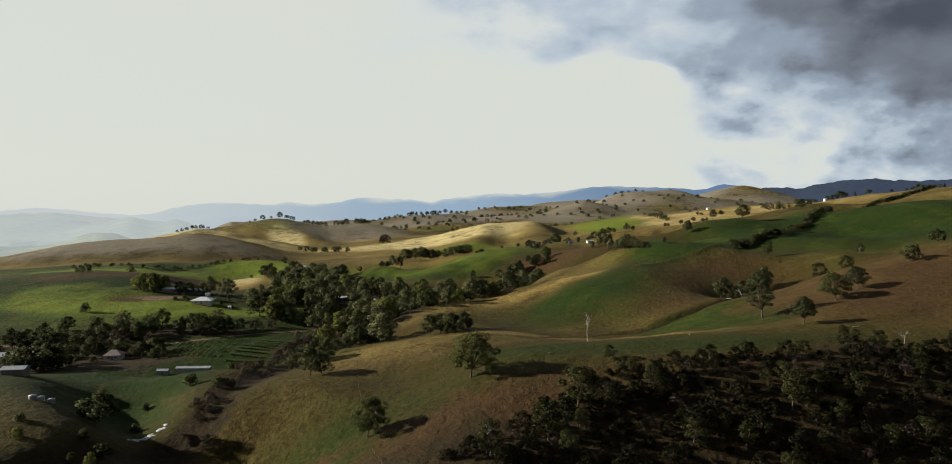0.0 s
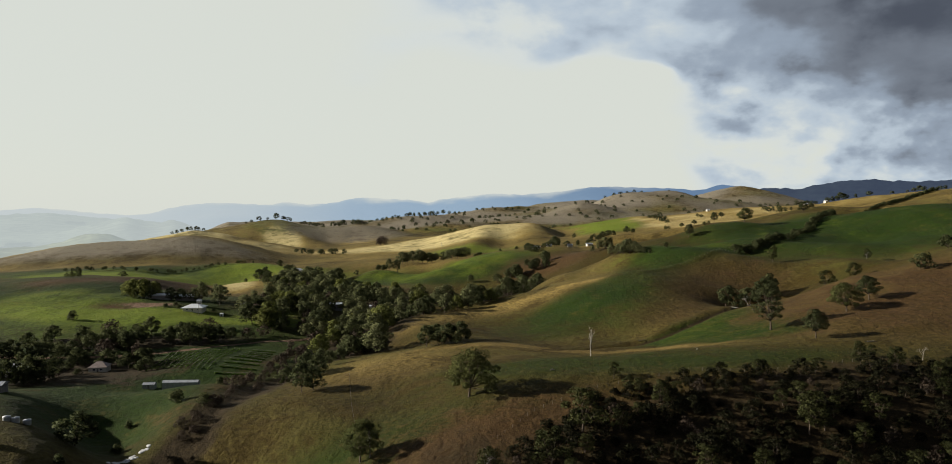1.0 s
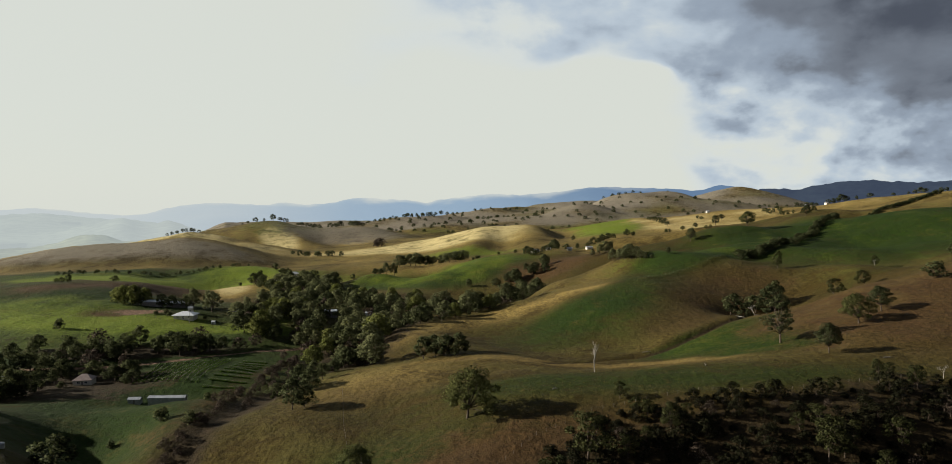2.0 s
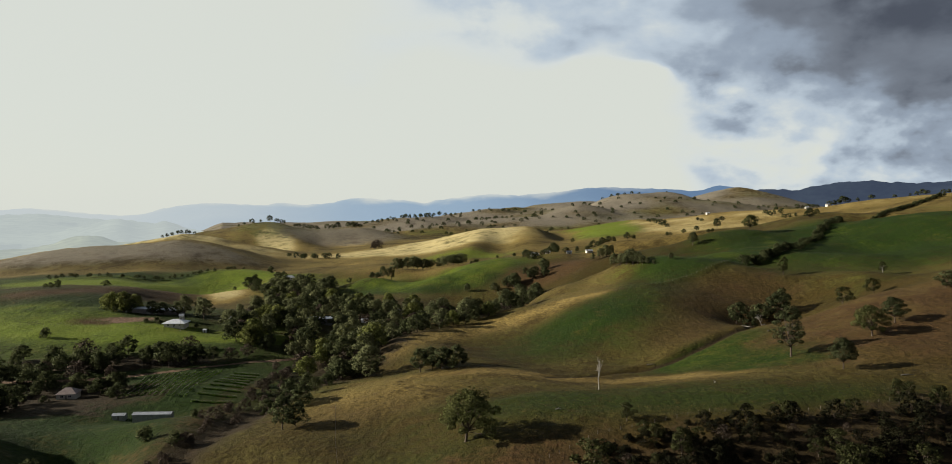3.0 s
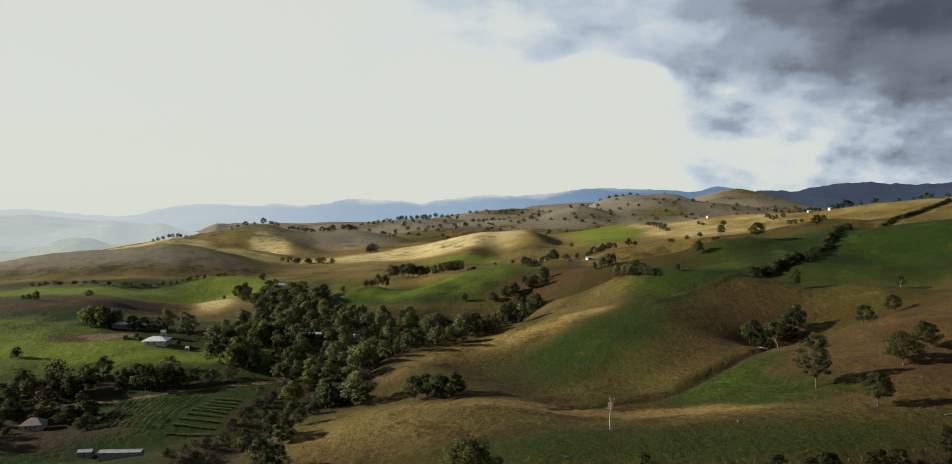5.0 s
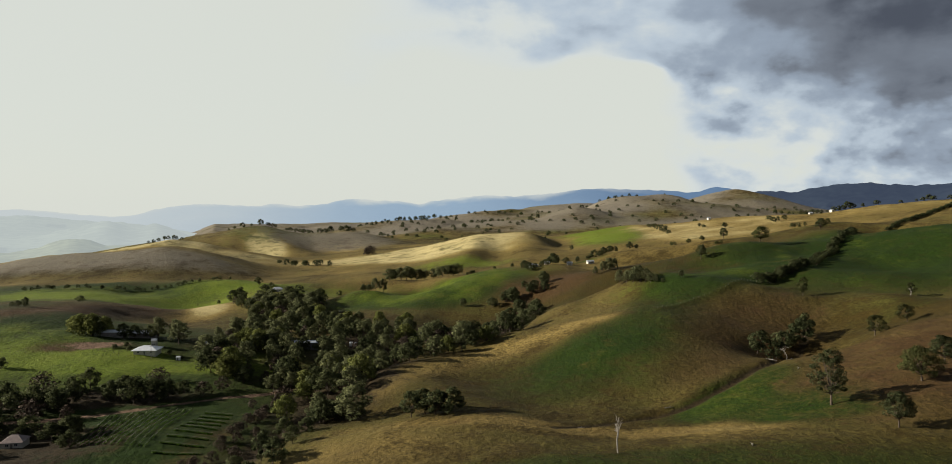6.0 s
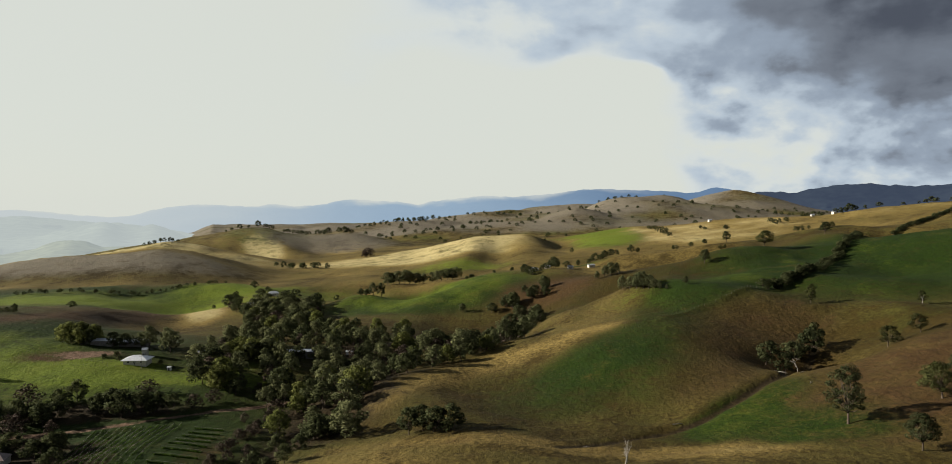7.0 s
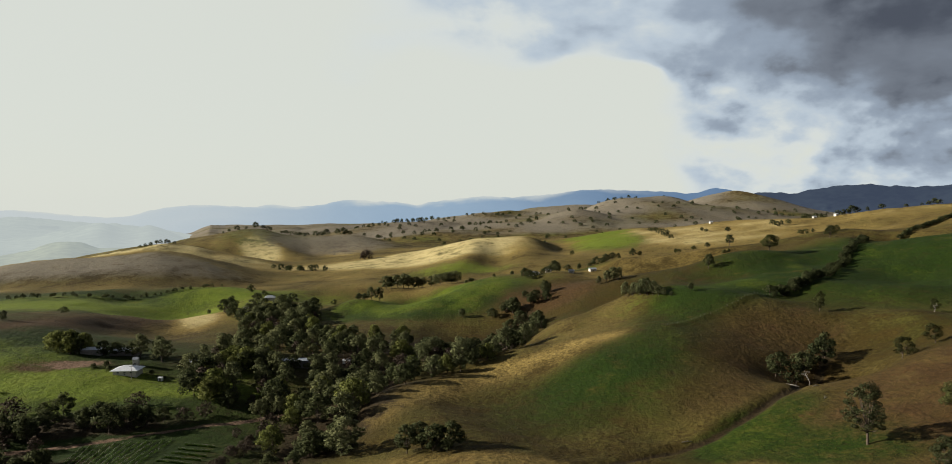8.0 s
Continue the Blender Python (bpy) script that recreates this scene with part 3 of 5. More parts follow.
def litter_shade_share(x, y):
    """Fallen leaves and dark undergrowth below the woods, and shade painted into the ravine, gully and creek bank."""
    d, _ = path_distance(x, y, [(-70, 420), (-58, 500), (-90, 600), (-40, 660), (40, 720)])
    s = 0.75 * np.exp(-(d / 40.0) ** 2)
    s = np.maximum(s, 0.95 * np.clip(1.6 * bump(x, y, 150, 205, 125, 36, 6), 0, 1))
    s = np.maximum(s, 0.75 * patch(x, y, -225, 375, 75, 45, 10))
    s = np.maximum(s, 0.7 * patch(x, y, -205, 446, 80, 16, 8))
    # the shadow in the gully, painted as a dark line
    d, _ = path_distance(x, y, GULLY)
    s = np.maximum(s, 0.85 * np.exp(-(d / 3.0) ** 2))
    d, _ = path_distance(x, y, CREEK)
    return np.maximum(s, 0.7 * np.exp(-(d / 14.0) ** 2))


def soil_share(x, y):
    """Bare earth: tracks, banks and yards."""
    d, _ = path_distance(x, y, TRACK)
    s = 0.9 * np.exp(-(d / 3.0) ** 2)
    d, _ = path_distance(x, y, GULLY)
    s = np.maximum(s, 0.35 * np.exp(-(d / 2.2) ** 2))
    d, _ = path_distance(x, y, CREEK)
    s = np.maximum(s, 0.7 * np.exp(-(d / 5.0) ** 2))
    s = np.maximum(s, 0.8 * bump(x, y, -250, 540, 22, 9, 10))
    return s


make_ground()


# ---- building helpers ----
def mesh_of(name, verts, faces, mat, smooth=False):
    mesh = bpy.data.meshes.new(name)
    mesh.from_pydata([tuple(v) for v in verts], [], faces)
    mesh.materials.append(mat)
    if smooth:
        mesh.polygons.foreach_set("use_smooth", np.ones(len(mesh.polygons), bool))
    mesh.update()
    return mesh


def part(name, mesh, parent, label=""):
    ob = tagged(new(name, mesh), label)
    ob.parent = parent
    return ob


def thing(name, x, y, turn=0.0, label="", category="", group="", sink=0.0):
    """An empty at a thing's base, on the ground."""
    ob = tagged(new(name), label, category, group)
    ob.empty_display_size = 0.5
    ob.matrix_basis = pose(x, y, ground_at(x, y) - sink, 0, 0, turn)
    return ob


class Shape:
    """Collects the corners and faces of one part."""

    def __init__(self):
        self.verts, self.faces = [], []

    def box(self, x0, x1, y0, y1, z0, z1):
        b = len(self.verts)
        self.verts += [(x, y, z) for z in (z0, z1) for x, y in ((x0, y0), (x1, y0), (x1, y1), (x0, y1))]
        self.faces += [tuple(b + i for i in f) for f in ((3, 2, 1, 0), (4, 5, 6, 7), (0, 1, 5, 4), (1, 2, 6, 5), (2, 3, 7, 6), (3, 0, 4, 7))]
        return self

    def tube(self, points, radii, sides=6):
        """A tapering limb through points."""
        b = len(self.verts)
        points = [Vector(p) for p in points]
        for i, p in enumerate(points):
            way = (points[min(i + 1, len(points) - 1)] - points[max(i - 1, 0)]).normalized()
            u = way.cross(Vector((0.31, 0.95, 0.05))).normalized()
            v = way.cross(u)
            for k in range(sides):
                a = 2 * math.pi * k / sides
                self.verts.append(tuple(p + (u * math.cos(a) + v * math.sin(a)) * radii[i]))
        for i in range(len(points) - 1):
            for k in range(sides):
                self.faces.append((b + i * sides + k, b + i * sides + (k + 1) % sides, b + (i + 1) * sides + (k + 1) % sides, b + (i + 1) * sides + k))
        self.faces.append(tuple(b + (len(points) - 1) * sides + k for k in range(sides)))
        return self

    def poly(self, *corners):
        b = len(self.verts)
        self.verts += list(corners)
        self.faces.append(tuple(range(b, b + len(corners))))
        return self

    def mesh(self, name, mat, smooth=False):
        return mesh_of(name, self.verts, self.faces, mat, smooth)


# ---- trees ----
def leaf_cards(rng, centres, radii, count, size, flat=0.75, droop=0.5):
    """Small leafy sprays, thrown over the shells of clumps."""
    n = len(centres)
    which = rng.randint(0, n, count)
    way = rng.normal(size=(count, 3))
    way /= np.linalg.norm(way, axis=1)[:, None]
    reach = rng.uniform(0.25, 1.0, count) ** 0.45
    at = centres[which] + way * (reach * radii[which])[:, None] * np.array([1, 1, flat])
    u = rng.normal(size=(count, 3))
    u[:, 2] -= droop
    u /= np.linalg.norm(u, axis=1)[:, None]
    v = np.cross(u, rng.normal(size=(count, 3)))
    v /= np.linalg.norm(v, axis=1)[:, None]
    s = size * rng.uniform(0.55, 1.35, count)[:, None]
    a, b = u * s, v * s * 0.62
    corners = np.stack([at - a, at + b * 0.8, at + a, at - b], 1).reshape(-1, 3)
    faces = np.arange(count * 4).reshape(-1, 4).tolist()
    # leaves face outward from their clump, as foliage does on the whole
    middle = centres.mean(axis=0)
    out = way * 0.45 + (at - middle) / (np.linalg.norm(at - middle, axis=1)[:, None] + 0.01) * 0.6 + np.array([0, 0, 0.2]) + rng.normal(size=(count, 3)) * 0.22
    out /= np.linalg.norm(out, axis=1)[:, None]
    return corners, faces, np.repeat(out, 4, axis=0)


def crown_mesh(name, leaves, mat):
    corners, faces, normals = leaves
    mesh = mesh_of(name, corners, faces, mat, True)
    mesh.normals_split_custom_set_from_vertices(normals.tolist())
    return mesh


def gum_meshes(seed, height, spread, bole, clumps, cards, card, leaf, bark=None, top=0.85, lean=0.06, flat=0.75, puff=(0.24, 0.46)):
    """A gum: a tapered trunk that forks into limbs, and a broken crown of leafy clumps at their ends."""
    rng = np.random.RandomState(seed)
    wood = Shape()
    r0 = height * 0.021
    tilt = rng.uniform(-lean, lean, 2) * height
    fork = Vector((tilt[0] * bole, tilt[1] * bole, height * bole))
    wood.tube([(0, 0, -0.6), (0, 0, 0.3), (tilt[0] * bole * 0.5, tilt[1] * bole * 0.5, fork.z * 0.55), fork], [r0 * 1.7, r0 * 1.15, r0 * 0.9, r0 * 0.75], 7)
    centres, radii = [], []
    limbs = max(3, clumps // 4)
    for k in range(clumps):
        a = 2 * math.pi * (k * 0.381966 + rng.uniform(-0.07, 0.07))
        h = (k + 0.5) / clumps
        out = spread * math.sqrt(max(0.05, 1 - (2 * abs(h - 0.38)) ** 2 * 0.75)) * rng.uniform(0.45, 0.95)
        z = height * (bole + 0.05 + (top - bole) * h) + rng.uniform(-0.04, 0.04) * height
        centres.append((math.cos(a) * out + tilt[0], math.sin(a) * out + tilt[1], z))
        radii.append(spread * rng.uniform(*puff))
    ends = list(range(clumps))
    rng.shuffle(ends)
    for k in ends[:max(limbs, clumps * 2 // 3)]:
        c = Vector(centres[k])
        start = fork * rng.uniform(0.8, 1.0)
        bend = start.lerp(c, 0.5) + Vector((0, 0, height * rng.uniform(-0.05, 0.03)))
        w = r0 * rng.uniform(0.28, 0.5)
        wood.tube([start, bend, c], [w, w * 0.65, w * 0.2], 5)
        wood.faces.append((len(wood.verts) - 15, len(wood.verts) - 14, 21))
    centres, radii = np.array(centres), np.array(radii)
    return wood.mesh("trunk", bark or BARK, True), crown_mesh("crown", leaf_cards(rng, centres, radii, cards, card, flat), leaf)


def bush_meshes(seed, height, spread, clumps, cards, card, leaf, bark=None):
    """A dense shrub or round-headed tree, leafy nearly to the ground."""
    rng = np.random.RandomState(seed)
    wood = Shape()
    centres, radii = [], []
    for k in range(clumps):
        a = 2 * math.pi * (k * 0.381966 + rng.uniform(-0.06, 0.06))
        h = (k + 0.5) / clumps
        out = spread * (0.72 - 0.5 * h * h) * rng.uniform(0.5, 1.0)
        c = (math.cos(a) * out, math.sin(a) * out, height * (0.2 + 0.66 * h))
        centres.append(c)
        radii.append(min(spread * rng.uniform(0.36, 0.52), height * 0.3))
        if k % 2 == 0:
            w = height * 0.016
            wood.tube([(0, 0, -0.4), (c[0] * 0.35, c[1] * 0.35, c[2] * 0.5), c], [w * 1.6, w, w * 0.3], 5)
            if k:
                wood.faces.append((len(wood.verts) - 15, len(wood.verts) - 14, 0))
    return wood.mesh("trunk", bark or BARK, True), crown_mesh("crown", leaf_cards(rng, np.array(centres), np.array(radii), cards, card, 0.85, 0.2), leaf)


def dead_meshes(seed, height, spread):
    """A bare, bleached tree."""
    rng = np.random.RandomState(seed)
    wood = Shape()
    r0 = height * 0.019

    def branch(start, way, length, width, depth):
        bend = start + way * length * 0.5 + Vector(rng.normal(size=3) * length * 0.06)
        end = start + way * length + Vector(rng.normal(size=3) * length * 0.1)
        wood.tube([start, bend, end], [width, width * 0.75, width * 0.4], 5)
        if depth:
            for _ in range(4 if depth > 1 else 3):
                turn = (way + Vector(rng.normal(size=3) * spread) + Vector((0, 0, 0.25))).normalized()
                branch(start.lerp(end, rng.uniform(0.5, 1.0)), turn, length * rng.uniform(0.35, 0.62), width * 0.42, depth - 1)

    branch(Vector((0, 0, -0.4)), Vector((0.03, 0.02, 1)).normalized(), height * 0.62, r0, 3)
    return wood.mesh("trunk", DEAD_WOOD, True)


KINDS = {}


def tree_kind(name, meshes):
    KINDS.setdefault(name, []).append(meshes)


for k in range(4):
    tree_kind("gum", gum_meshes(10 + k, 17, 7.5, 0.22 if k < 2 else 0.28, 38 + 3 * k, 9500, 0.27, GUM_LEAF if k < 2 else DARK_LEAF, top=0.9, flat=0.75 if k < 2 else 0.6, puff=(0.15, 0.38) if k < 2 else (0.14, 0.33)))
    tree_kind("valley", gum_meshes(30 + k, 17, 7.0, 0.14 + 0.03 * k, 17 + 2 * k, 2100, 0.54, HAZY_VALLEY_LEAF, top=0.9, lean=0.12, flat=0.8, puff=(0.2, 0.48)))
    tree_kind("dark", gum_meshes(60 + k, 15, 6.8, 0.13 + 0.03 * k, 14 + 2 * k, 1800, 0.56, DARK_LEAF, top=0.88, lean=0.12, flat=0.8, puff=(0.2, 0.5)))
    tree_kind("far", gum_meshes(90 + k, 14, 6.5, 0.16 + 0.04 * k, 9 + k, 420, 1.0, DARK_LEAF, lean=0.15, flat=0.75, puff=(0.22, 0.5)))
tree_kind("tall", gum_meshes(141, 23, 8.2, 0.24, 44, 9500, 0.27, DARK_LEAF, top=0.93, flat=0.62, puff=(0.15, 0.31)))
for k in range(3):
    tree_kind("pale", gum_meshes(50 + k, 14, 6.5, 0.14, 20, 1900, 0.58, PALE_LEAF, top=0.88, flat=0.9))
    tree_kind("bush", bush_meshes(70 + k, 7, 4.5, 11, 520, 0.6, DARK_LEAF))
    tree_kind("shrub", bush_meshes(75 + k, 3.0, 1.8, 7, 260, 0.38, DARK_LEAF))
    tree_kind("tea", gum_meshes(185 + k, 9, 4.2, 0.12, 15, 1200, 0.36, SHADED_RAVINE_LEAF, top=0.9))
    tree_kind("under", bush_meshes(175 + k, 4, 3.2, 10, 700, 0.32, SHADED_RAVINE_LEAF))
    tree_kind("bare", gum_meshes(80 + k, 11, 5.0, 0.15, 16, 700, 0.5, TWIG_LEAF, flat=0.95))
    tree_kind("scrub", gum_meshes(85 + k, 12, 4.6, 0.22, 15, 2400, 0.28, SHADED_RAVINE_GUM, top=0.9))

LABELS = {
    "gum": ("spreading eucalyptus with a broken olive-green crown and a thick bole", "gum_tree"),
    "valley": ("full-crowned olive-green eucalyptus in the creek valley", "gum_tree"),
    "dark": ("dense dark green blackwood among the valley woods", "blackwood_tree"),
    "far": ("distant dark green paddock tree on a hillside", "paddock_tree"),
    "pale": ("sunlit yellow-green wattle with a soft rounded crown", "wattle_tree"),
    "tall": ("tall open-crowned gum with tiered foliage", "gum_tree"),
    "tea": ("tangled tea-tree in the ravine, its leaves darkened for shade", "tea_tree"),
    "under": ("low bush in the ravine, its leaves darkened for shade", "ravine_bush"),
    "bush": ("round dark green bush, leafy to the ground", "bush"),
    "shrub": ("low dark green shrub in the grass", "shrub"),
    "bare": ("leafless winter tree with brown twigs", "bare_tree"),
    "scrub": ("slender young eucalyptus on the ravine side", "sapling"),
}
PLANTED = {}


def plant(kind, x, y, height=None, turn=0.0, group="", label="", wide=1.0, pick=None):
    """Sets a tree of a kind on the ground, scaled to a height."""
    trunk, crown = KINDS[kind][(PLANTED.get(kind, 0) if pick is None else pick) % len(KINDS[kind])]
    PLANTED[kind] = PLANTED.get(kind, 0) + 1
    words, name = LABELS[kind]
    category = {"bush": "bush", "shrub": "shrub", "dark": "blackwood", "far": "paddock tree", "bare": "bare tree", "pale": "wattle", "scrub": "sapling", "tea": "tea tree", "under": "bush"}.get(kind, "gum tree")
    ob = thing(name, x, y, turn, label or words, category, group, 0.25)
    own = max(v.co.z for v in crown.vertices)
    s = 1.0 if height is None else height / TOPS.setdefault(crown.name, own)
    ob.scale = (s * wide, s * wide, s)
    part("trunk", trunk, ob)
    part("crown", crown, ob)
    return ob


TOPS = {}


# ---- the far ranges: a plain backdrop, blue with painted haze ----
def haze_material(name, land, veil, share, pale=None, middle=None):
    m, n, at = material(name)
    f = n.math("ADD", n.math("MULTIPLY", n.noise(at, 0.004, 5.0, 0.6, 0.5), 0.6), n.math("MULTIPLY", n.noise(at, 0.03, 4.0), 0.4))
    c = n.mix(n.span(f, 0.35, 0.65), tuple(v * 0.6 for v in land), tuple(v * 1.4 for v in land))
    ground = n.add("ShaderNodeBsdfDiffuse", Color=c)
    # the painted haze is paler towards the sun, on the left
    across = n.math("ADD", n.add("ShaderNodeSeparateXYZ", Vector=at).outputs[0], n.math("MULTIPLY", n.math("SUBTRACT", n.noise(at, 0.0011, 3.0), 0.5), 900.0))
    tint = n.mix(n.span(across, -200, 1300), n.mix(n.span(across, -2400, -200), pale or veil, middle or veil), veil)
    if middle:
        # cloud that lies on the summits, painted as a pale tint at the crest
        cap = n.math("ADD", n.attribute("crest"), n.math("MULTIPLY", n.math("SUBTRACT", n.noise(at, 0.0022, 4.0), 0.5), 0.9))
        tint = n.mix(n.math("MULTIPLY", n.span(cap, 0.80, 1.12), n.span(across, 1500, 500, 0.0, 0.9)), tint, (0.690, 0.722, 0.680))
    # haze of distance as an even glow mixed over the land colour
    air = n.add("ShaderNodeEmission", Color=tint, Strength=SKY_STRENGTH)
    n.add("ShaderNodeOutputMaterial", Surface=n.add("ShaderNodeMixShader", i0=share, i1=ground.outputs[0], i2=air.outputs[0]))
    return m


def far_range(name, label, columns, heights, distance, depth, mat, rough, seed):
    """A mountain range: heights of its crest, in thousandths of its distance above the eye, at columns in degrees right of straight ahead."""
    a = np.arange(columns[0], columns[-1] + 0.01, 0.1)
    crest = np.interp(a, columns, heights)
    crest = np.convolve(np.pad(crest, 4, "edge"), np.ones(9) / 9, "valid")
    rows = 14
    verts = []
    for k in range(rows):
        s = k / (rows - 1)
        r = distance - depth * (1 - s)
        wob = waves(a * distance / 57.3, np.full(a.shape, s * depth), 420, seed, 4)
        top = 100 + crest * distance / 1000
        z = -60 + (top + 60) * (s ** 0.8 + 0.10 * wob * math.sin(s * math.pi)) + (rough * waves(a * distance / 57.3, 0 * a, 90, seed + 1, 3) if k == rows - 1 else 0)
        rr = r + wob * depth * 0.15 * math.sin(s * math.pi)
        verts.append(np.stack([np.sin(np.radians(a)) * rr, np.cos(np.radians(a)) * rr, z], -1))
    verts = np.concatenate(verts)
    c = len(a)
    faces = [(k * c + i, k * c + i + 1, (k + 1) * c + i + 1, (k + 1) * c + i) for k in range(rows - 1) for i in range(c - 1)]
    mesh = mesh_of(name, verts, faces, mat, True)
    mesh.attributes.new("crest", "FLOAT", "POINT").data.foreach_set("value", np.repeat(np.arange(rows) / (rows - 1), c).astype(np.float32))
    return tagged(new(name, mesh), label, "mountains", kind="structure")


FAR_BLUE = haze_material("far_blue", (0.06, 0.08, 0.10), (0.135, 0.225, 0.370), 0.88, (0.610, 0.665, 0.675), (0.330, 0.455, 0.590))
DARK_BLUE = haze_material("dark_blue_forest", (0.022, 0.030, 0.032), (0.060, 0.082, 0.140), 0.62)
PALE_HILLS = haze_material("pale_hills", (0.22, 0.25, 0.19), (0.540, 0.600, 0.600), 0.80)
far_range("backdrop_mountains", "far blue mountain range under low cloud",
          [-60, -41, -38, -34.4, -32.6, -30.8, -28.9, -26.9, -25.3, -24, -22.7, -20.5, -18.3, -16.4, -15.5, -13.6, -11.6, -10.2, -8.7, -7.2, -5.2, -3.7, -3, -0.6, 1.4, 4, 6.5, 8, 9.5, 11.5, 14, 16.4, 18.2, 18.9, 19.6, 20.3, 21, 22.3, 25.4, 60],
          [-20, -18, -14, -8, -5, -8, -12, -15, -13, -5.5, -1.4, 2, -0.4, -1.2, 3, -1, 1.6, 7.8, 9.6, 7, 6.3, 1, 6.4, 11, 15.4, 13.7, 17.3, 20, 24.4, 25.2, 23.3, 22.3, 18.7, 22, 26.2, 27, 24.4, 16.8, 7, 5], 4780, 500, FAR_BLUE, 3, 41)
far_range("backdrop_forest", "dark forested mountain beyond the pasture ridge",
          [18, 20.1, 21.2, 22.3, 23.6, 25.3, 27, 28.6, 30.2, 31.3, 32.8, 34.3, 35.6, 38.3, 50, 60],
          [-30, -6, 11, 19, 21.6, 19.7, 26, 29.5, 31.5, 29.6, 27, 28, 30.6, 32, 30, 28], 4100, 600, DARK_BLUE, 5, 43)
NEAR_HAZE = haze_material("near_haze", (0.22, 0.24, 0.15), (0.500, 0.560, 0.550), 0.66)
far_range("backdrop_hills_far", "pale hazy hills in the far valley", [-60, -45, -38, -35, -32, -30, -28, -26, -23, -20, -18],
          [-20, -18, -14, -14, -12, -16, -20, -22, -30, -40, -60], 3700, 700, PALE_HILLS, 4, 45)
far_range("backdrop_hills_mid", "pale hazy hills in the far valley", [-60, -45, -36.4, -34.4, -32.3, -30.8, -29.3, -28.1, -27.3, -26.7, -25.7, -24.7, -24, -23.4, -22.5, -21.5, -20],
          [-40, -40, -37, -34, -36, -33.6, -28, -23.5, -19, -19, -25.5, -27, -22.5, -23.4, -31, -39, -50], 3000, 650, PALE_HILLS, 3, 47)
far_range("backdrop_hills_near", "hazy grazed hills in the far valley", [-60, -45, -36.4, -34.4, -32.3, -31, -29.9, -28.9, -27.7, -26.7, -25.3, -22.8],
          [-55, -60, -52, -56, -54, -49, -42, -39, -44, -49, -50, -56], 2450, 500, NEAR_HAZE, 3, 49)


# ---- trees that stand alone or in small groups ----
def plant_all(kind, group, spots, label=""):
    rng = np.random.RandomState(len(spots) * 7 + len(group))
    return [plant(kind, x, y, h, rng.uniform(0, 360), group, label, rng.uniform(0.8, 1.35)) for x, y, h in spots]


plant("gum", -2, 258, 18.5, 40, label="lone spreading gum with a forked bole on the home spur", wide=1.25, pick=0)
plant("gum", -37, 229, 14.5, 130, label="leaning half-dead gum with a sparse crown on the grass slope", wide=1.0, pick=1)
plant("tall", 146, 345, 24, 200, label="tall open-crowned gum with tiered foliage beside the gully", wide=1.0)
plant("gum", 149, 307, 13.5, 75, label="low gum with drooping dark foliage", wide=0.95, pick=2)
plant("gum", 186, 350, 15, 300, label="broad gum on the brown slope", wide=1.25, pick=1)
plant("gum", 204, 362, 13, 10, label="broad gum on the brown slope", wide=1.2, pick=2)
plant("dark", 258, 404, 11, 60, label="dense round tree on the brown slope", wide=1.3)
plant("dark", 320, 470, 10.5, 160, label="dense round tree on the brown slope", wide=1.3)
plant_all("dark", "trees in the gully head", [(170, 470, 15), (178, 463, 14), (202, 484, 17), (210, 494, 17), (190, 478, 12)], "dark tree in the shaded gully head")
plant_all("scrub", "trees in the gully head", [(240, 557, 14), (226, 448, 12), (256, 466, 11), (300, 530, 9)], "thin gum on the shaded slope")
plant_all("dark", "trees behind the home spur", [(-26, 381, 13), (-15, 377, 13), (-9, 379, 12.5), (-20, 383, 12)], "dark rounded tree behind the grass spur")
plant("valley", -56, 397, 18, 20, label="wide dark tree at the foot of the middle hill", wide=1.3)
plant_all("dark", "trees by the creek bend", [(-74, 301, 14), (-70, 305, 11), (-84, 348, 13), (-77, 340, 11), (-76, 366, 9), (-92, 338, 9)], "dark tree at the creek bend")
plant("valley", 42, 582, 17, 110, label="round-headed tree at the edge of the middle hill", wide=0.8)
plant_all("gum", "trees on the gold ridge", [(304, 776, 16.8), (231, 743, 14.7), (167, 603, 6.4), (261, 939, 6.9), (281, 933, 6.8), (296, 925, 7.6), (319, 915, 14.2), (264, 777, 4.9), (260, 778, 4.9), (481, 1334, 11.1), (405, 849, 14.6), (437, 894, 8.1)], "rounded paddock gum on the golden ridge")
plant_all("valley", "clump on the middle hill", [(132, 771, 9.0), (140, 773, 12.5), (147, 772, 13.9), (152, 773, 12.5), (128, 642, 12.5), (132, 636, 11.3), (136, 629, 13.4), (140, 623, 14.4), (143, 619, 12.1), (146, 614, 8.7), (149, 610, 6.5), (153, 606, 4.3)], "gum in a clump on the brow of the hill")
plant_all("dark", "trees round the hill farm", [(68, 900, 11.5), (74, 889, 11.3), (83, 897, 6.5), (90, 898, 8.2), (100, 908, 9.9), (107, 917, 15.0), (108, 905, 11.5), (128, 951, 9.5), (181, 1245, 10.4), (146, 965, 8.8), (162, 977, 6.3), (170, 978, 12.5), (173, 960, 8.8), (181, 966, 11.5), (189, 969, 10.6), (197, 968, 8.0), (213, 959, 11.4), (220, 957, 7.0), (72, 916, 10.0), (78, 882, 7.2), (98, 918, 7.5)], "dark tree beside the hill farm")
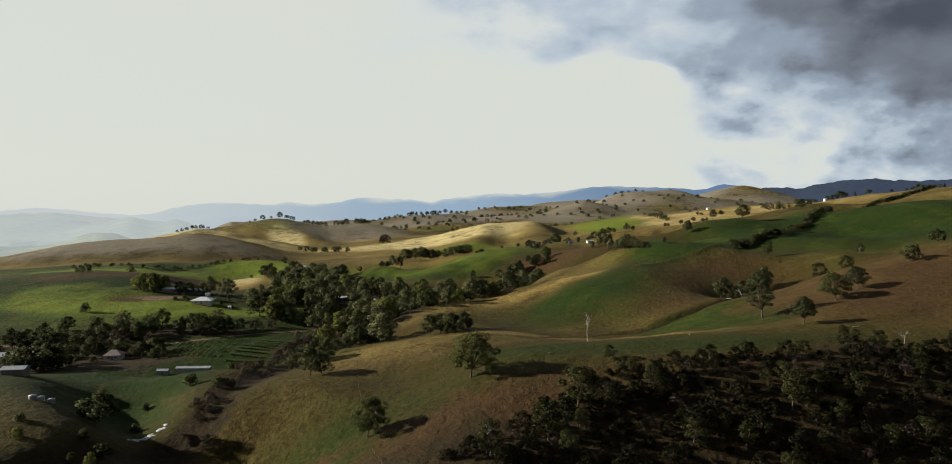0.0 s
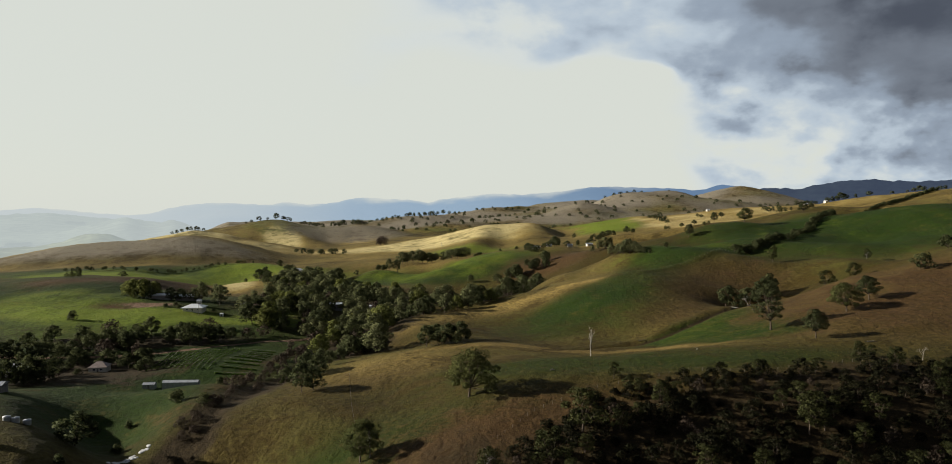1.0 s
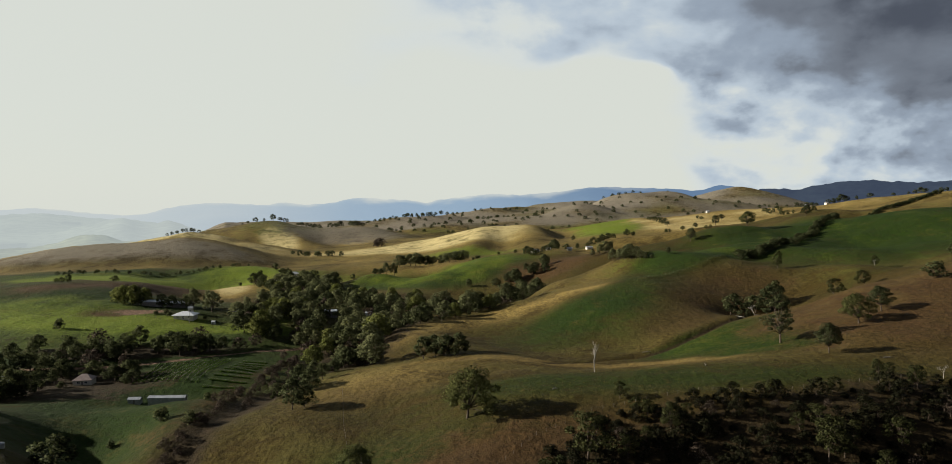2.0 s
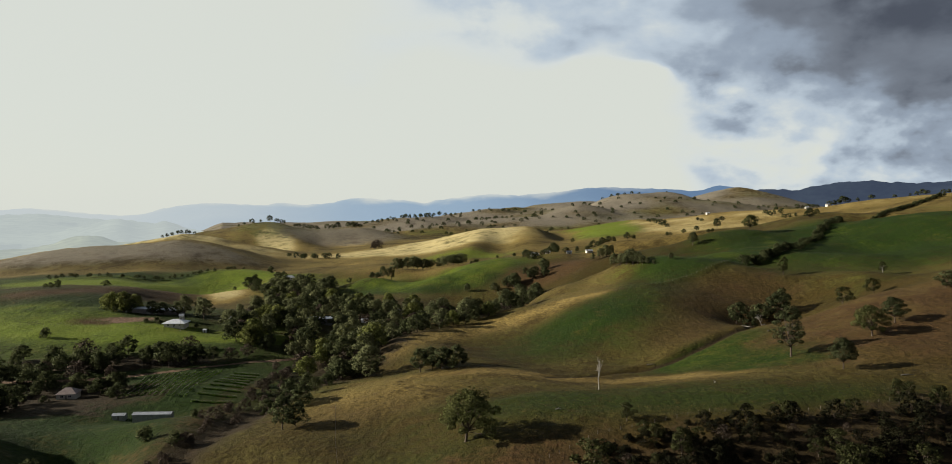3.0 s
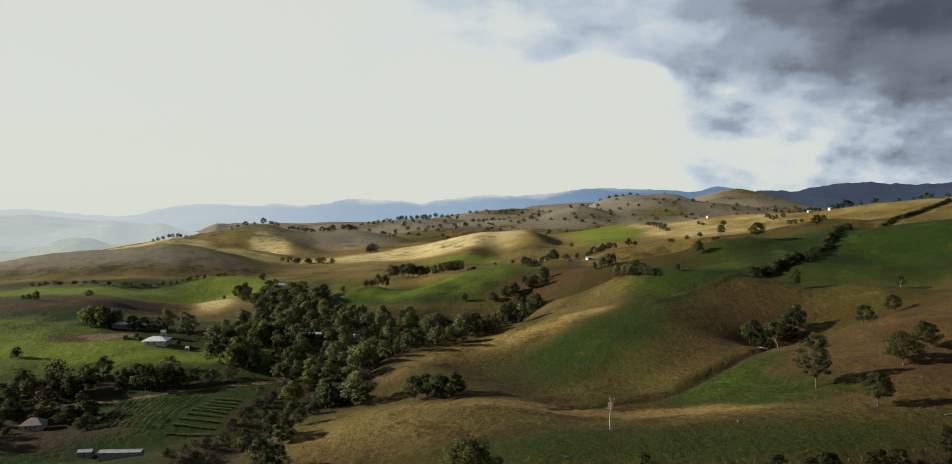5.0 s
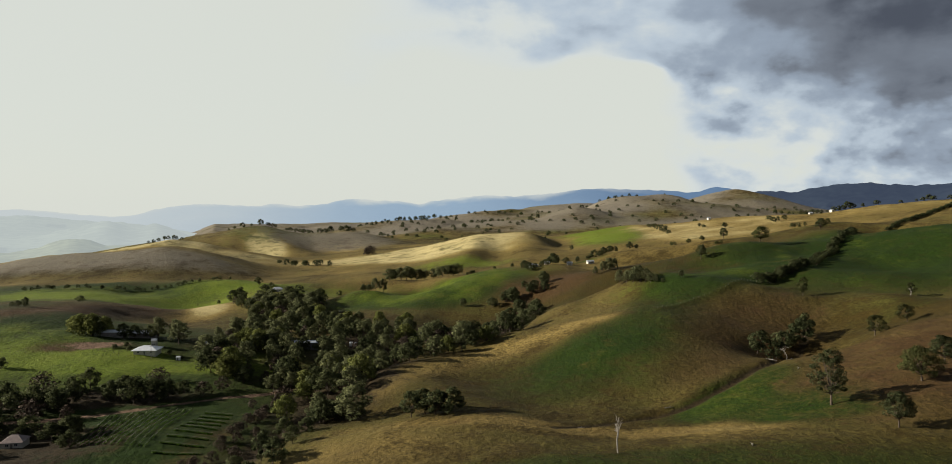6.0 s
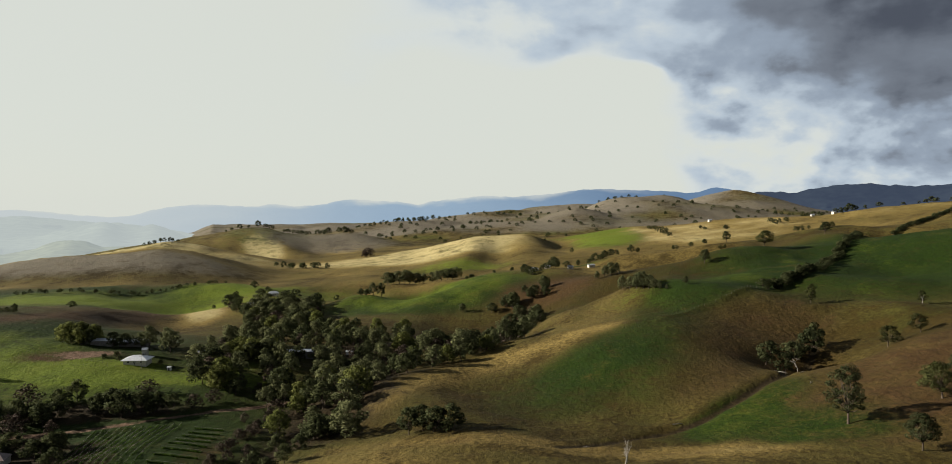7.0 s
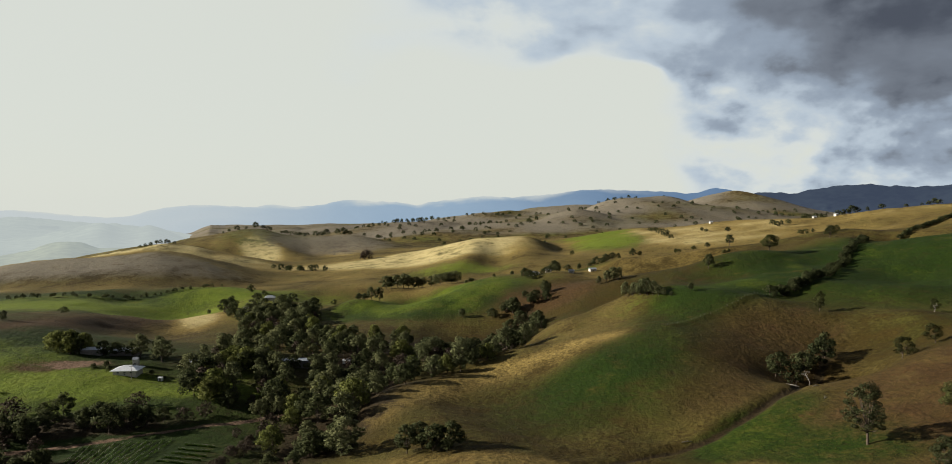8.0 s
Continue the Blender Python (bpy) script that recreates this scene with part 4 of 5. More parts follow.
plant_all("valley", "row on the green spur", [(-107, 875, 15.9), (-98, 878, 17.6), (-101, 969, 17.7), (-94, 972, 16.0), (-86, 970, 17.7), (-79, 969, 19.5), (-73, 971, 16.0), (-66, 970, 15.9), (-60, 968, 12.4), (-55, 968, 14.2), (-43, 966, 14.1), (-37, 964, 15.9), (-31, 957, 14.9), (-23, 955, 15.7), (-17, 962, 15.8), (-10, 962, 16.7)], "gum in the row along the green spur")
plant_all("bush", "bushes on the green spur", [(1, 912, 4.2), (6, 917, 5.0), (9, 916, 4.2), (58, 942, 5.2), (35, 927, 4.2), (-122, 879, 8.0), (-115, 876, 8.0)])
plant_all("dark", "trees on the west knoll", [(-372, 650, 9), (-380, 654, 6), (-379, 744, 7.5), (-386, 655, 5)], "small tree on the crest of the grassy knoll")
plant_all("valley", "trees round the farmhouse", [(-221, 562, 17), (-204, 556, 17), (-170, 576, 13), (-178, 563, 12), (-212, 568, 15)], "leafy tree shading the farmyard")
plant_all("dark", "trees round the farmhouse", [(-245, 561, 12), (-238, 563, 11), (-265, 563, 11), (-228, 566, 12)], "dark tree behind the farm sheds")
plant_all("pale", "trees round the farmhouse", [(-277, 566, 16), (-268, 562, 17), (-284, 570, 13), (-262, 570, 15)], "sunlit yellow-green tree behind the farmyard")
plant_all("bush", "farm garden bushes", [(-200, 532, 4), (-226, 531, 4), (-232, 539, 4), (-281, 486, 8), (-190, 527, 3), (-237, 533, 3.2)])
plant_all("pale", "sunlit wattles", [(-164, 533, 11.5), (-159, 547, 12), (-152, 550, 13.5), (-144, 545, 15), (-142, 556, 12), (-135, 560, 14), (-150, 536, 11), (-131, 549, 12)])
plant_all("dark", "trees by the valley road", [(-238, 430, 11), (-229, 434, 13), (-220, 434, 12), (-213, 436, 11), (-195, 444, 10), (-180, 441, 16), (-173, 446, 14), (-165, 449, 12), (-187, 450, 13), (-158, 453, 9), (-246, 436, 10)], "dark broad tree beside the valley road")
plant_all("bare", "winter trees", [(-204, 420, 8), (-243, 424, 8), (-148, 455, 8), (-140, 462, 9), (-275, 402, 8), (-120, 478, 8)])
plant_all("dark", "trees round the valley houses", [(-226, 398, 12), (-208, 399, 11), (-186, 397, 11), (-192, 393, 9), (-275, 400, 14), (-265, 402, 13), (-254, 404, 12), (-240, 402, 12), (-216, 352, 14), (-222, 346, 15), (-229, 341, 13), (-226, 358, 13), (-234, 352, 12), (-238, 345, 11), (-221, 366, 11), (-178, 378, 8)], "dark tree crowded round the valley houses")
plant("dark", -143, 253, 13.5, 30, label="broad dark tree below the tank bank", wide=1.35)
plant_all("bush", "creekside bushes", [(-127, 300, 6), (-144, 293, 4), (-118, 326, 4), (-124, 222, 5), (-132, 226, 4), (-152, 224, 3), (-112, 292, 5), (-137, 270, 4), (-150, 262, 4)])
plant_all("pale", "young trees at the creek", [(-146, 214, 4), (-121, 210, 5), (-128, 212, 3.5)], "young yellow-green sapling on the creek bank")
plant_all("scrub", "gums in the ravine", [(22, 204, 12.5), (3, 195, 12), (27, 198, 8)], "yellow-green young gum with pale limbs in the ravine")
plant_all("scrub", "gums in the ravine", [(34, 224, 15), (104, 221, 14), (51, 259, 6.5), (57, 245, 7), (100, 252, 7), (152, 271, 5), (62, 236, 10), (143, 262, 9)])

# bare, bleached trees
for x, y, height, seed, spread, words in ((50, 302, 13.5, 5, 0.55, "dead white tree trunk standing on the grass crest"), (172, 438, 9, 6, 0.8, "bleached dead tree in the gully"), (298, 527, 8, 7, 0.7, "bleached dead tree on the slope"),
                                          (4, 196, 11, 8, 0.6, "white dead limbs among the ravine gums"), (170, 268, 7, 9, 0.8, "bleached dead tree at the edge of the ravine"), (-34, 230, 12, 12, 0.5, "dead upper limbs of the leaning gum"),
                                          (-62, 1302, 9, 10, 0.5, "bare tree on the golden knoll"), (-74, 1278, 7, 11, 0.5, "bare tree on the golden knoll")):
    dead = thing("dead_tree", x, y, seed * 40, words, "tree", "", 0.2)
    part("trunk", dead_meshes(seed, height, spread), dead)

# hedgerows
def hedge(kind, group, label, a, b, count, low, high, wander, seed):
    rng = np.random.RandomState(seed)
    for k in range(count):
        s = (k + rng.uniform(0.1, 0.9)) / count
        plant(kind, a[0] + (b[0] - a[0]) * s + rng.normal() * wander, a[1] + (b[1] - a[1]) * s + rng.normal() * wander, rng.uniform(low, high), rng.uniform(0, 360), group, label, rng.uniform(0.95, 1.3))


hedge("dark", "hedgerow up the ridge", "dark scrubby tree in the hedgerow", (232, 605), (285, 645), 30, 5, 9.5, 2.2, 1)
hedge("dark", "hedgerow up the ridge", "dark scrubby tree in the hedgerow", (285, 645), (425, 815), 70, 4.5, 8, 2.5, 2)
hedge("bush", "clipped windbreak", "dense dark bush in the windbreak on the skyline", (480, 842), (645, 963), 44, 4.5, 6.5, 1.2, 3)
hedge("bare", "bare scrub along the creek", "leafless brown scrub along the creek", (-112, 262), (-108, 345), 18, 3, 5, 3.0, 4)
hedge("bare", "bare scrub along the creek", "leafless brown scrub along the creek", (-110, 345), (-106, 440), 26, 3.5, 6, 4.0, 5)
hedge("dark", "trees above the wood", "dark tree on the edge of the valley wood", (20, 770), (95, 800), 14, 9, 15, 6.0, 9)
hedge("dark", "trees along the creek", "dark tree on the creek bank", (-80, 385), (-66, 425), 10, 7, 12, 4.0, 6)
hedge("far", "scrub below the dark hill", "small grey-green tree along the hill foot", (-545, 915), (-329, 1015), 34, 4, 7, 3.0, 7)
hedge("far", "trees on the west ridge", "small tree along the west ridge", (-351, 1372), (-252, 1321), 12, 9, 13, 6.0, 8)


# ---- the valley wood ----
def inside(x, y, ring):
    hit = False
    for (ax, ay), (bx, by) in zip(ring, ring[1:] + ring[:1]):
        if (ay > y) != (by > y) and x < (bx - ax) * (y - ay) / (by - ay) + ax:
            hit = not hit
    return hit


WOOD = [(-176, 524), (-158, 486), (-140, 474), (-112, 462), (-100, 425), (-88, 400), (-74, 402), (-54, 455), (-30, 495), (22, 550), (44, 605), (72, 690), (66, 760), (38, 740), (0, 695), (-40, 682), (-85, 655),
        (-125, 690), (-140, 760), (-150, 840), (-175, 872), (-262, 872), (-268, 846), (-215, 760), (-185, 640), (-172, 585)]


def scatter(ring, gap, count, seed, clear=()):
    """Places no closer than gap to one another inside a ring."""
    rng = np.random.RandomState(seed)
    xs, ys = [p[0] for p in ring], [p[1] for p in ring]
    spots = []
    for _ in range(count * 60):
        x, y = rng.uniform(min(xs), max(xs)), rng.uniform(min(ys), max(ys))
        if inside(x, y, ring) and all((x - a) ** 2 + (y - b) ** 2 > gap * gap for a, b in spots) and all((x - a) ** 2 + (y - b) ** 2 > r * r for a, b, r in clear):
            spots.append((x, y))
            if len(spots) == count:
                break
    return spots


rng = np.random.RandomState(3)
for x, y in scatter(WOOD, 8.2, 310, 12, [(-119, 566, 15), (-85, 580, 9), (-91, 745, 8), (-237, 843, 10), (-223, 865, 10), (-128, 520, 9), (-60, 640, 6)]):
    r = rng.uniform()
    kind = "valley" if r < 0.48 else "dark" if r < 0.80 else "pale" if r < 0.90 else "bare"
    low, high = (7, 12) if kind == "bare" else (9, 18)
    plant(kind, x, y, rng.uniform(low, high), rng.uniform(0, 360), "valley wood", wide=rng.uniform(0.85, 1.35))

BELT = [(-290, 425), (-262, 452), (-214, 468), (-168, 474), (-140, 468), (-152, 440), (-200, 436), (-214, 418), (-240, 408)]
for x, y in scatter(BELT, 8.5, 17, 14):
    r = rng.uniform()
    plant("dark" if r < 0.7 else "valley" if r < 0.85 else "bare", x, y, rng.uniform(8, 14), rng.uniform(0, 360), "trees by the valley road", "dark broad tree beside the valley road" if r < 0.85 else "", rng.uniform(0.95, 1.4))
HOMES = [(-270, 330), (-300, 385), (-240, 412), (-192, 408), (-184, 396), (-198, 388), (-214, 372), (-216, 340)]
for x, y in scatter(HOMES, 7.0, 26, 16, [(-206, 384, 8), (-252, 372, 14)]):
    r = rng.uniform()
    plant("dark" if r < 0.75 else "bush" if r < 0.9 else "bare", x, y, rng.uniform(6, 12) if r < 0.75 else rng.uniform(3, 6), rng.uniform(0, 360), "trees round the valley houses", "dark tree crowded round the valley houses" if r < 0.75 else "", rng.uniform(0.95, 1.4))

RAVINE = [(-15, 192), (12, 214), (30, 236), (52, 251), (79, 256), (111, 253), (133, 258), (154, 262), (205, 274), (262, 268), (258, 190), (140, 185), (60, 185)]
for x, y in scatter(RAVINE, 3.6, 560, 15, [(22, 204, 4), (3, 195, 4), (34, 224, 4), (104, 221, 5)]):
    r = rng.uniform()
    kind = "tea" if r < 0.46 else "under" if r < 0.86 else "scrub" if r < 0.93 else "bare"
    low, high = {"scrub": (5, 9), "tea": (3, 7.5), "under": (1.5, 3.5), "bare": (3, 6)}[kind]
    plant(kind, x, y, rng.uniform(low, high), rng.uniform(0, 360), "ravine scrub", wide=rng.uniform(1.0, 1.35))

# ---- far paddock trees ----
plant_all("far", "trees on the far crest", [(-606, 1823, 6.8), (-599, 1845, 8.7), (-576, 1843, 13.8), (-562, 1862, 8.7), (-539, 1874, 19.3), (-522, 1880, 12.3), (-510, 1873, 12.3), (-509, 1898, 12.5), (-480, 1896, 8.9), (-470, 1899, 12.5), (-452, 1883, 12.4), (-446, 1910, 12.5), (-436, 1917, 12.6), (-421, 1900, 10.7), (-386, 1883, 15.9), (-374, 1895, 14.2), (-362, 1903, 19.6), (-333, 1898, 17.8), (-325, 1909, 17.9), (-313, 1907, 16.1), (-303, 1918, 12.6), (-268, 1928, 10.9)])
plant_all("far", "trees on the back paddocks", [(-309, 2678, 10.1), (-228, 2605, 14.8), (-209, 2600, 14.8), (-187, 2609, 14.8), (-172, 2616, 14.8), (-154, 2624, 17.4), (-138, 2632, 14.9), (-119, 2619, 19.8), (-161, 2551, 19.3), (-141, 2527, 14.3), (-183, 2556, 16.9), (-239, 2552, 16.9), (-249, 2544, 14.4), (-39, 2642, 17.5), (-4, 2259, 14.9), (-189, 2228, 14.7), (-151, 2192, 12.4), (-211, 1921, 9.0), (-86, 2190, 14.4), (-34, 2153, 12.2), (-336, 2528, 14.3), (-323, 2529, 14.3), (-302, 2519, 14.3), (-279, 2509, 14.2), (-265, 2485, 11.7), (-97, 2634, 14.9), (-74, 2634, 15.0)])
plant_all("far", "trees behind the golden knoll", [(-41, 1486, 8.3), (-9, 1464, 6.8), (35, 1475, 5.5), (226, 1605, 7.5), (161, 1459, 5.4)])
plant_all("far", "trees on the lit crest", [(-630, 1434, 6.7), (-619, 1430, 8.0), (-610, 1430, 8.0), (-598, 1431, 9.3), (-592, 1437, 9.4), (-584, 1441, 9.4), (-579, 1443, 8.1), (-570, 1447, 6.7)])
plant_all("far", "trees on the gold skyline", [(691, 1470, 12.3), (694, 1455, 9.5), (717, 1480, 11.0), (723, 1468, 9.6), (744, 1443, 12.1), (748, 1432, 12.0), (759, 1435, 10.7), (759, 1417, 17.1), (766, 1417, 11.9), (796, 1428, 9.3), (828, 1433, 10.7), (859, 1409, 7.9), (897, 1420, 6.6), (905, 1410, 9.2), (916, 1412, 13.1), (916, 1397, 10.4), (956, 1405, 9.1), (955, 1390, 9.0), (729, 1460, 8.2)])
plant_all("far", "bushes below the gold skyline", [(587, 1385, 11.6), (586, 1361, 11.4), (600, 1375, 10.2), (609, 1371, 11.5), (413, 931, 7.6), (419, 928, 6.8), (429, 931, 5.9)])
plant_all("far", "scrub in the gold hollow", [(386, 1508, 8.4), (386, 1480, 11.0), (382, 1434, 10.7), (380, 1397, 10.4), (376, 1354, 10.1), (372, 1319, 9.8), (264, 936, 6.0), (396, 1465, 9.5), (395, 1415, 9.2), (398, 1504, 8.4), (398, 1449, 9.4), (457, 1399, 7.8), (455, 1369, 7.6)])
plant_all("far", "trees by the upper valley house", [(-224, 935, 10), (-213, 932, 14), (-274, 976, 11), (-250, 947, 9), (-281, 848, 6), (-191, 905, 9), (-150, 875, 8)])
plant_all("bare", "poplars in the hollow", [(-202, 1483, 20), (-194, 1477, 20), (-205, 1475, 17)], "bare poplar in the hollow below the far hill")


def wood_stuff(name, label, spots, low, high, seed):
    """Trees too far off to be told apart, as one mesh."""
    r = np.random.RandomState(seed)
    verts, faces, base = [], [], 0
    shapes = [np.array([tuple(v.co) for v in crown.vertices]) for _, crown in KINDS["far"]]
    for k, (x, y) in enumerate(spots):
        co = shapes[k % len(shapes)]
        s = r.uniform(low, high) / co[:, 2].max()
        a = r.uniform(0, 2 * math.pi)
        turn = np.array([[math.cos(a), -math.sin(a), 0], [math.sin(a), math.cos(a), 0], [0, 0, 1]])
        verts.append(co @ turn.T * s * np.array([1.2, 1.2, 1]) + np.array([x, y, ground_at(x, y) - 0.15 * high]))
        faces.append(np.arange(len(co)).reshape(-1, 4) + base)
        base += len(co)
    return tagged(new(name, mesh_of(name, np.concatenate(verts), np.concatenate(faces).tolist(), DARK_LEAF)), label, "trees", kind="stuff")


wood_stuff("far_trees", "scattered dark trees over the far brown hills", scatter([(-700, 1980), (900, 1980), (1750, 3100), (-500, 3000)], 28, 260, 18), 9, 15, 21)


# ---- buildings ----
IRON_ROOF = plain_material("pale_roof_iron", (0.50, 0.53, 0.57), (0.66, 0.68, 0.70), 0.5, 0.45, 0.25, 0.01, 0.4)
GREY_ROOF = plain_material("grey_roof_iron", (0.24, 0.26, 0.29), (0.36, 0.38, 0.41), 0.5, 0.5, 0.2, 0.01, 0.4)
DULL_ROOF = plain_material("weathered_roof", (0.16, 0.13, 0.12), (0.27, 0.22, 0.20), 0.6, 0.8)
WALL_CREAM = plain_material("cream_boards", (0.42, 0.40, 0.34), (0.55, 0.52, 0.45), 0.7, 0.8)
WALL_DARK = plain_material("dark_boards", (0.10, 0.095, 0.09), (0.19, 0.175, 0.16), 0.7, 0.85)
DARK_GLASS = plain_material("window_glass", (0.015, 0.018, 0.022), (0.03, 0.034, 0.04), 1.0, 0.08, 0.0, 0.001, 0.6)
TANK_IRON = plain_material("tank_iron", (0.22, 0.23, 0.23), (0.34, 0.35, 0.34), 0.9, 0.5, 0.3, 0.01)
TIMBER = plain_material("grey_timber", (0.07, 0.058, 0.046), (0.15, 0.128, 0.105), 2.0, 0.9)
PALE_PAINT = plain_material("pale_paint", (0.62, 0.62, 0.60), (0.78, 0.78, 0.75), 1.2, 0.6)
STONE = plain_material("creek_stone", (0.30, 0.31, 0.32), (0.50, 0.51, 0.52), 0.8, 0.7)


def roof_mesh(name, w, d, z, h, eave, hip, mat, ribs=0.9):
    """A gable or hipped roof of iron sheets, ribbed down the slope, with thickness. hip: how far the ridge ends draw in."""
    s = Shape()
    x, y = w / 2 + eave, d / 2 + eave
    r = max(x - hip, 0.3)
    t = 0.12
    for up in (0.0, t):
        s.poly((-x, -y, z + up), (x, -y, z + up), (r, 0, z + h + up), (-r, 0, z + h + up))
        s.poly((x, y, z + up), (-x, y, z + up), (-r, 0, z + h + up), (r, 0, z + h + up))
        s.poly((x, -y, z + up), (x, y, z + up), (r, 0, z + h + up))
        s.poly((-x, y, z + up), (-x, -y, z + up), (-r, 0, z + h + up))
    for a, b in (((-x, -y), (x, -y)), ((x, -y), (x, y)), ((x, y), (-x, y)), ((-x, y), (-x, -y))):
        s.poly((*a, z), (*b, z), (*b, z + t), (*a, z + t))
    n = max(3, int(2 * r / ribs))
    for k in range(0 if hip else n + 1):
        c = -r + 2 * r * k / n
        for side in (-1, 1):
            s.tube([(c, side * y, z + t), (c, 0, z + h + t)], [0.05, 0.05], 4)
    s.tube([(-r, 0, z + h + t), (r, 0, z + h + t)], [0.12, 0.12], 5)
    mesh = s.mesh(name, mat)
    bm = bmesh.new()
    bm.from_mesh(mesh)
    bmesh.ops.remove_doubles(bm, verts=bm.verts, dist=0.002)
    bm.to_mesh(mesh)
    bm.free()
    return mesh


def building(name, label, x, y, w, d, wall, roof, turn=0.0, hip=0.0, wall_mat=None, roof_mat=None, windows=2, door=True, chimney=False, eave=0.5, veranda=False, category="house", group=""):
    """A small farm building: walls with gables, a roof with eaves, framed windows, a door."""
    ob = thing(name, x, y, turn, label, category, group, 0.4)
    ca, sa = math.cos(radians(turn)), math.sin(radians(turn))
    ob.location.z = max(ground_at(x + ca * u - sa * v, y + sa * u + ca * v) for u in (-w / 2, 0, w / 2) for v in (-d / 2, d / 2)) - 0.3
    wall_mat, roof_mat = wall_mat or WALL_CREAM, roof_mat or IRON_ROOF
    s = Shape().box(-w / 2, w / 2, -d / 2, d / 2, -3.2, wall)
    if hip == 0:
        for e in (-w / 2 + 0.05, w / 2 - 0.05):
            s.poly((e, -d / 2, wall), (e, d / 2, wall), (e, 0, wall + roof * 0.95))
    part("wall", s.mesh("wall", wall_mat), ob)
    rf = part("roof", roof_mesh("roof", w, d, wall, roof, eave, hip + (eave if hip else 0), roof_mat), ob)
    if chimney:
        part("chimney", Shape().box(w * 0.2, w * 0.2 + 0.7, 0.6, 1.2, wall + 0.4, wall + roof + 0.9).mesh("chimney", WALL_DARK), rf)
    for side in (-1, 1):
        for k in range(windows):
            cx = -w / 2 + w * (k + 0.75) / (windows + 0.5)
            yy = side * (d / 2 + 0.02)
            f = Shape()
            for a, b, c0, c1 in ((cx - 0.75, cx + 0.75, 0.95, 1.03), (cx - 0.75, cx + 0.75, 2.05, 2.13), (cx - 0.75, cx - 0.67, 1.03, 2.05), (cx + 0.67, cx + 0.75, 1.03, 2.05), (cx - 0.03, cx + 0.03, 1.03, 2.05)):
                f.box(a, b, yy - 0.05, yy + 0.05, c0, c1)
            win = part("window", f.mesh("window", PALE_PAINT), ob)
            part("pane", Shape().box(cx - 0.67, cx + 0.67, yy - 0.015, yy + 0.015, 1.03, 2.05).mesh("pane", DARK_GLASS), win)
    if door:
        part("door", Shape().box(-0.45, 0.45, -d / 2 - 0.06, -d / 2 - 0.01, 0.0, 2.05).mesh("door", WALL_DARK), ob)
    if veranda:
        part("veranda_roof", Shape().poly((-w / 2 - 0.4, -d / 2 - 2.4, wall - 0.55), (w / 2 + 0.4, -d / 2 - 2.4, wall - 0.55), (w / 2 + 0.4, -d / 2 - eave, wall - 0.02), (-w / 2 - 0.4, -d / 2 - eave, wall - 0.02))
             .poly((-w / 2 - 0.4, -d / 2 - eave, wall - 0.08), (w / 2 + 0.4, -d / 2 - eave, wall - 0.08), (w / 2 + 0.4, -d / 2 - 2.4, wall - 0.61), (-w / 2 - 0.4, -d / 2 - 2.4, wall - 0.61)).mesh("veranda_roof", roof_mat), ob)
        for k in range(5):
            px = -w / 2 + w * k / 4
            part("post", Shape().box(px - 0.06, px + 0.06, -d / 2 - 2.36, -d / 2 - 2.24, -0.4, wall - 0.58).mesh("post", PALE_PAINT), ob)
    return ob


def water_tank(x, y, radius=1.7, height=2.2, group=""):
    """A round corrugated tank with a low cone for a lid."""
    ob = thing("water_tank", x, y, 0, "round pale corrugated-iron water tank on the bank", "water tank", group, 0.2)
    s = Shape()
    rings = [(radius * (1.0 + 0.012 * (k % 2)), height * k / 14) for k in range(15)]
    s.tube([(0, 0, z) for _, z in rings], [r for r, _ in rings], 20)
    body = part("body", s.mesh("body", TANK_IRON, True), ob)
    part("lid", Shape().tube([(0, 0, height), (0, 0, height + 0.06), (0, 0, height + 0.4)], [radius * 1.05, radius * 1.05, 0.12], 20).mesh("lid", GREY_ROOF, True), body, "shallow cone lid")
    return ob


def power_pole(x, y, height=9.5):
    ob = thing("power_pole", x, y, 20, "pale timber power pole with a cross-arm beside the farmhouse", "power pole", "", 0.5)
    part("pole", Shape().tube([(0, 0, 0), (0, 0, height)], [0.17, 0.11], 8).mesh("pole", DEAD_WOOD, True), ob)
    arm = part("cross_arm", Shape().box(-1.1, 1.1, -0.06, 0.06, height - 0.7, height - 0.55).mesh("cross_arm", TIMBER), ob)
    for k in (-1, -0.4, 0.4, 1):
        part("insulator", Shape().tube([(k, 0, height - 0.55), (k, 0, height - 0.38)], [0.05, 0.04], 6).mesh("insulator", PALE_PAINT), arm)
    return ob


POST = Shape().tube([(0, 0, -0.4), (0, 0, 1.2)], [0.065, 0.06], 5).mesh("post", TIMBER)


def fence(label, points, gap=4.0):
    """A post-and-wire fence: each post, and three wires between them."""
    ob = thing("fence", *points[0], 0, label, "fence")
    home = ob.matrix_basis.translation
    spots = []
    for (ax, ay), (bx, by) in zip(points, points[1:]):
        n = max(1, int(math.hypot(bx - ax, by - ay) / gap))
        spots += [(ax + (bx - ax) * k / n, ay + (by - ay) * k / n) for k in range(n)]
    spots.append(points[-1])
    tops = []
    for x, y in spots:
        z = ground_at(x, y)
        p = part("post", POST, ob)
        p.location = (x - home.x, y - home.y, z - home.z)
        tops.append(Vector((x - home.x, y - home.y, z - home.z)))
    wires = Shape()
    for h in (0.45, 0.8, 1.12):
        wires.tube([t + Vector((0, 0, h)) for t in tops], [0.006] * len(tops), 3)
    part("wire", wires.mesh("wire", TIMBER), ob)
    return ob

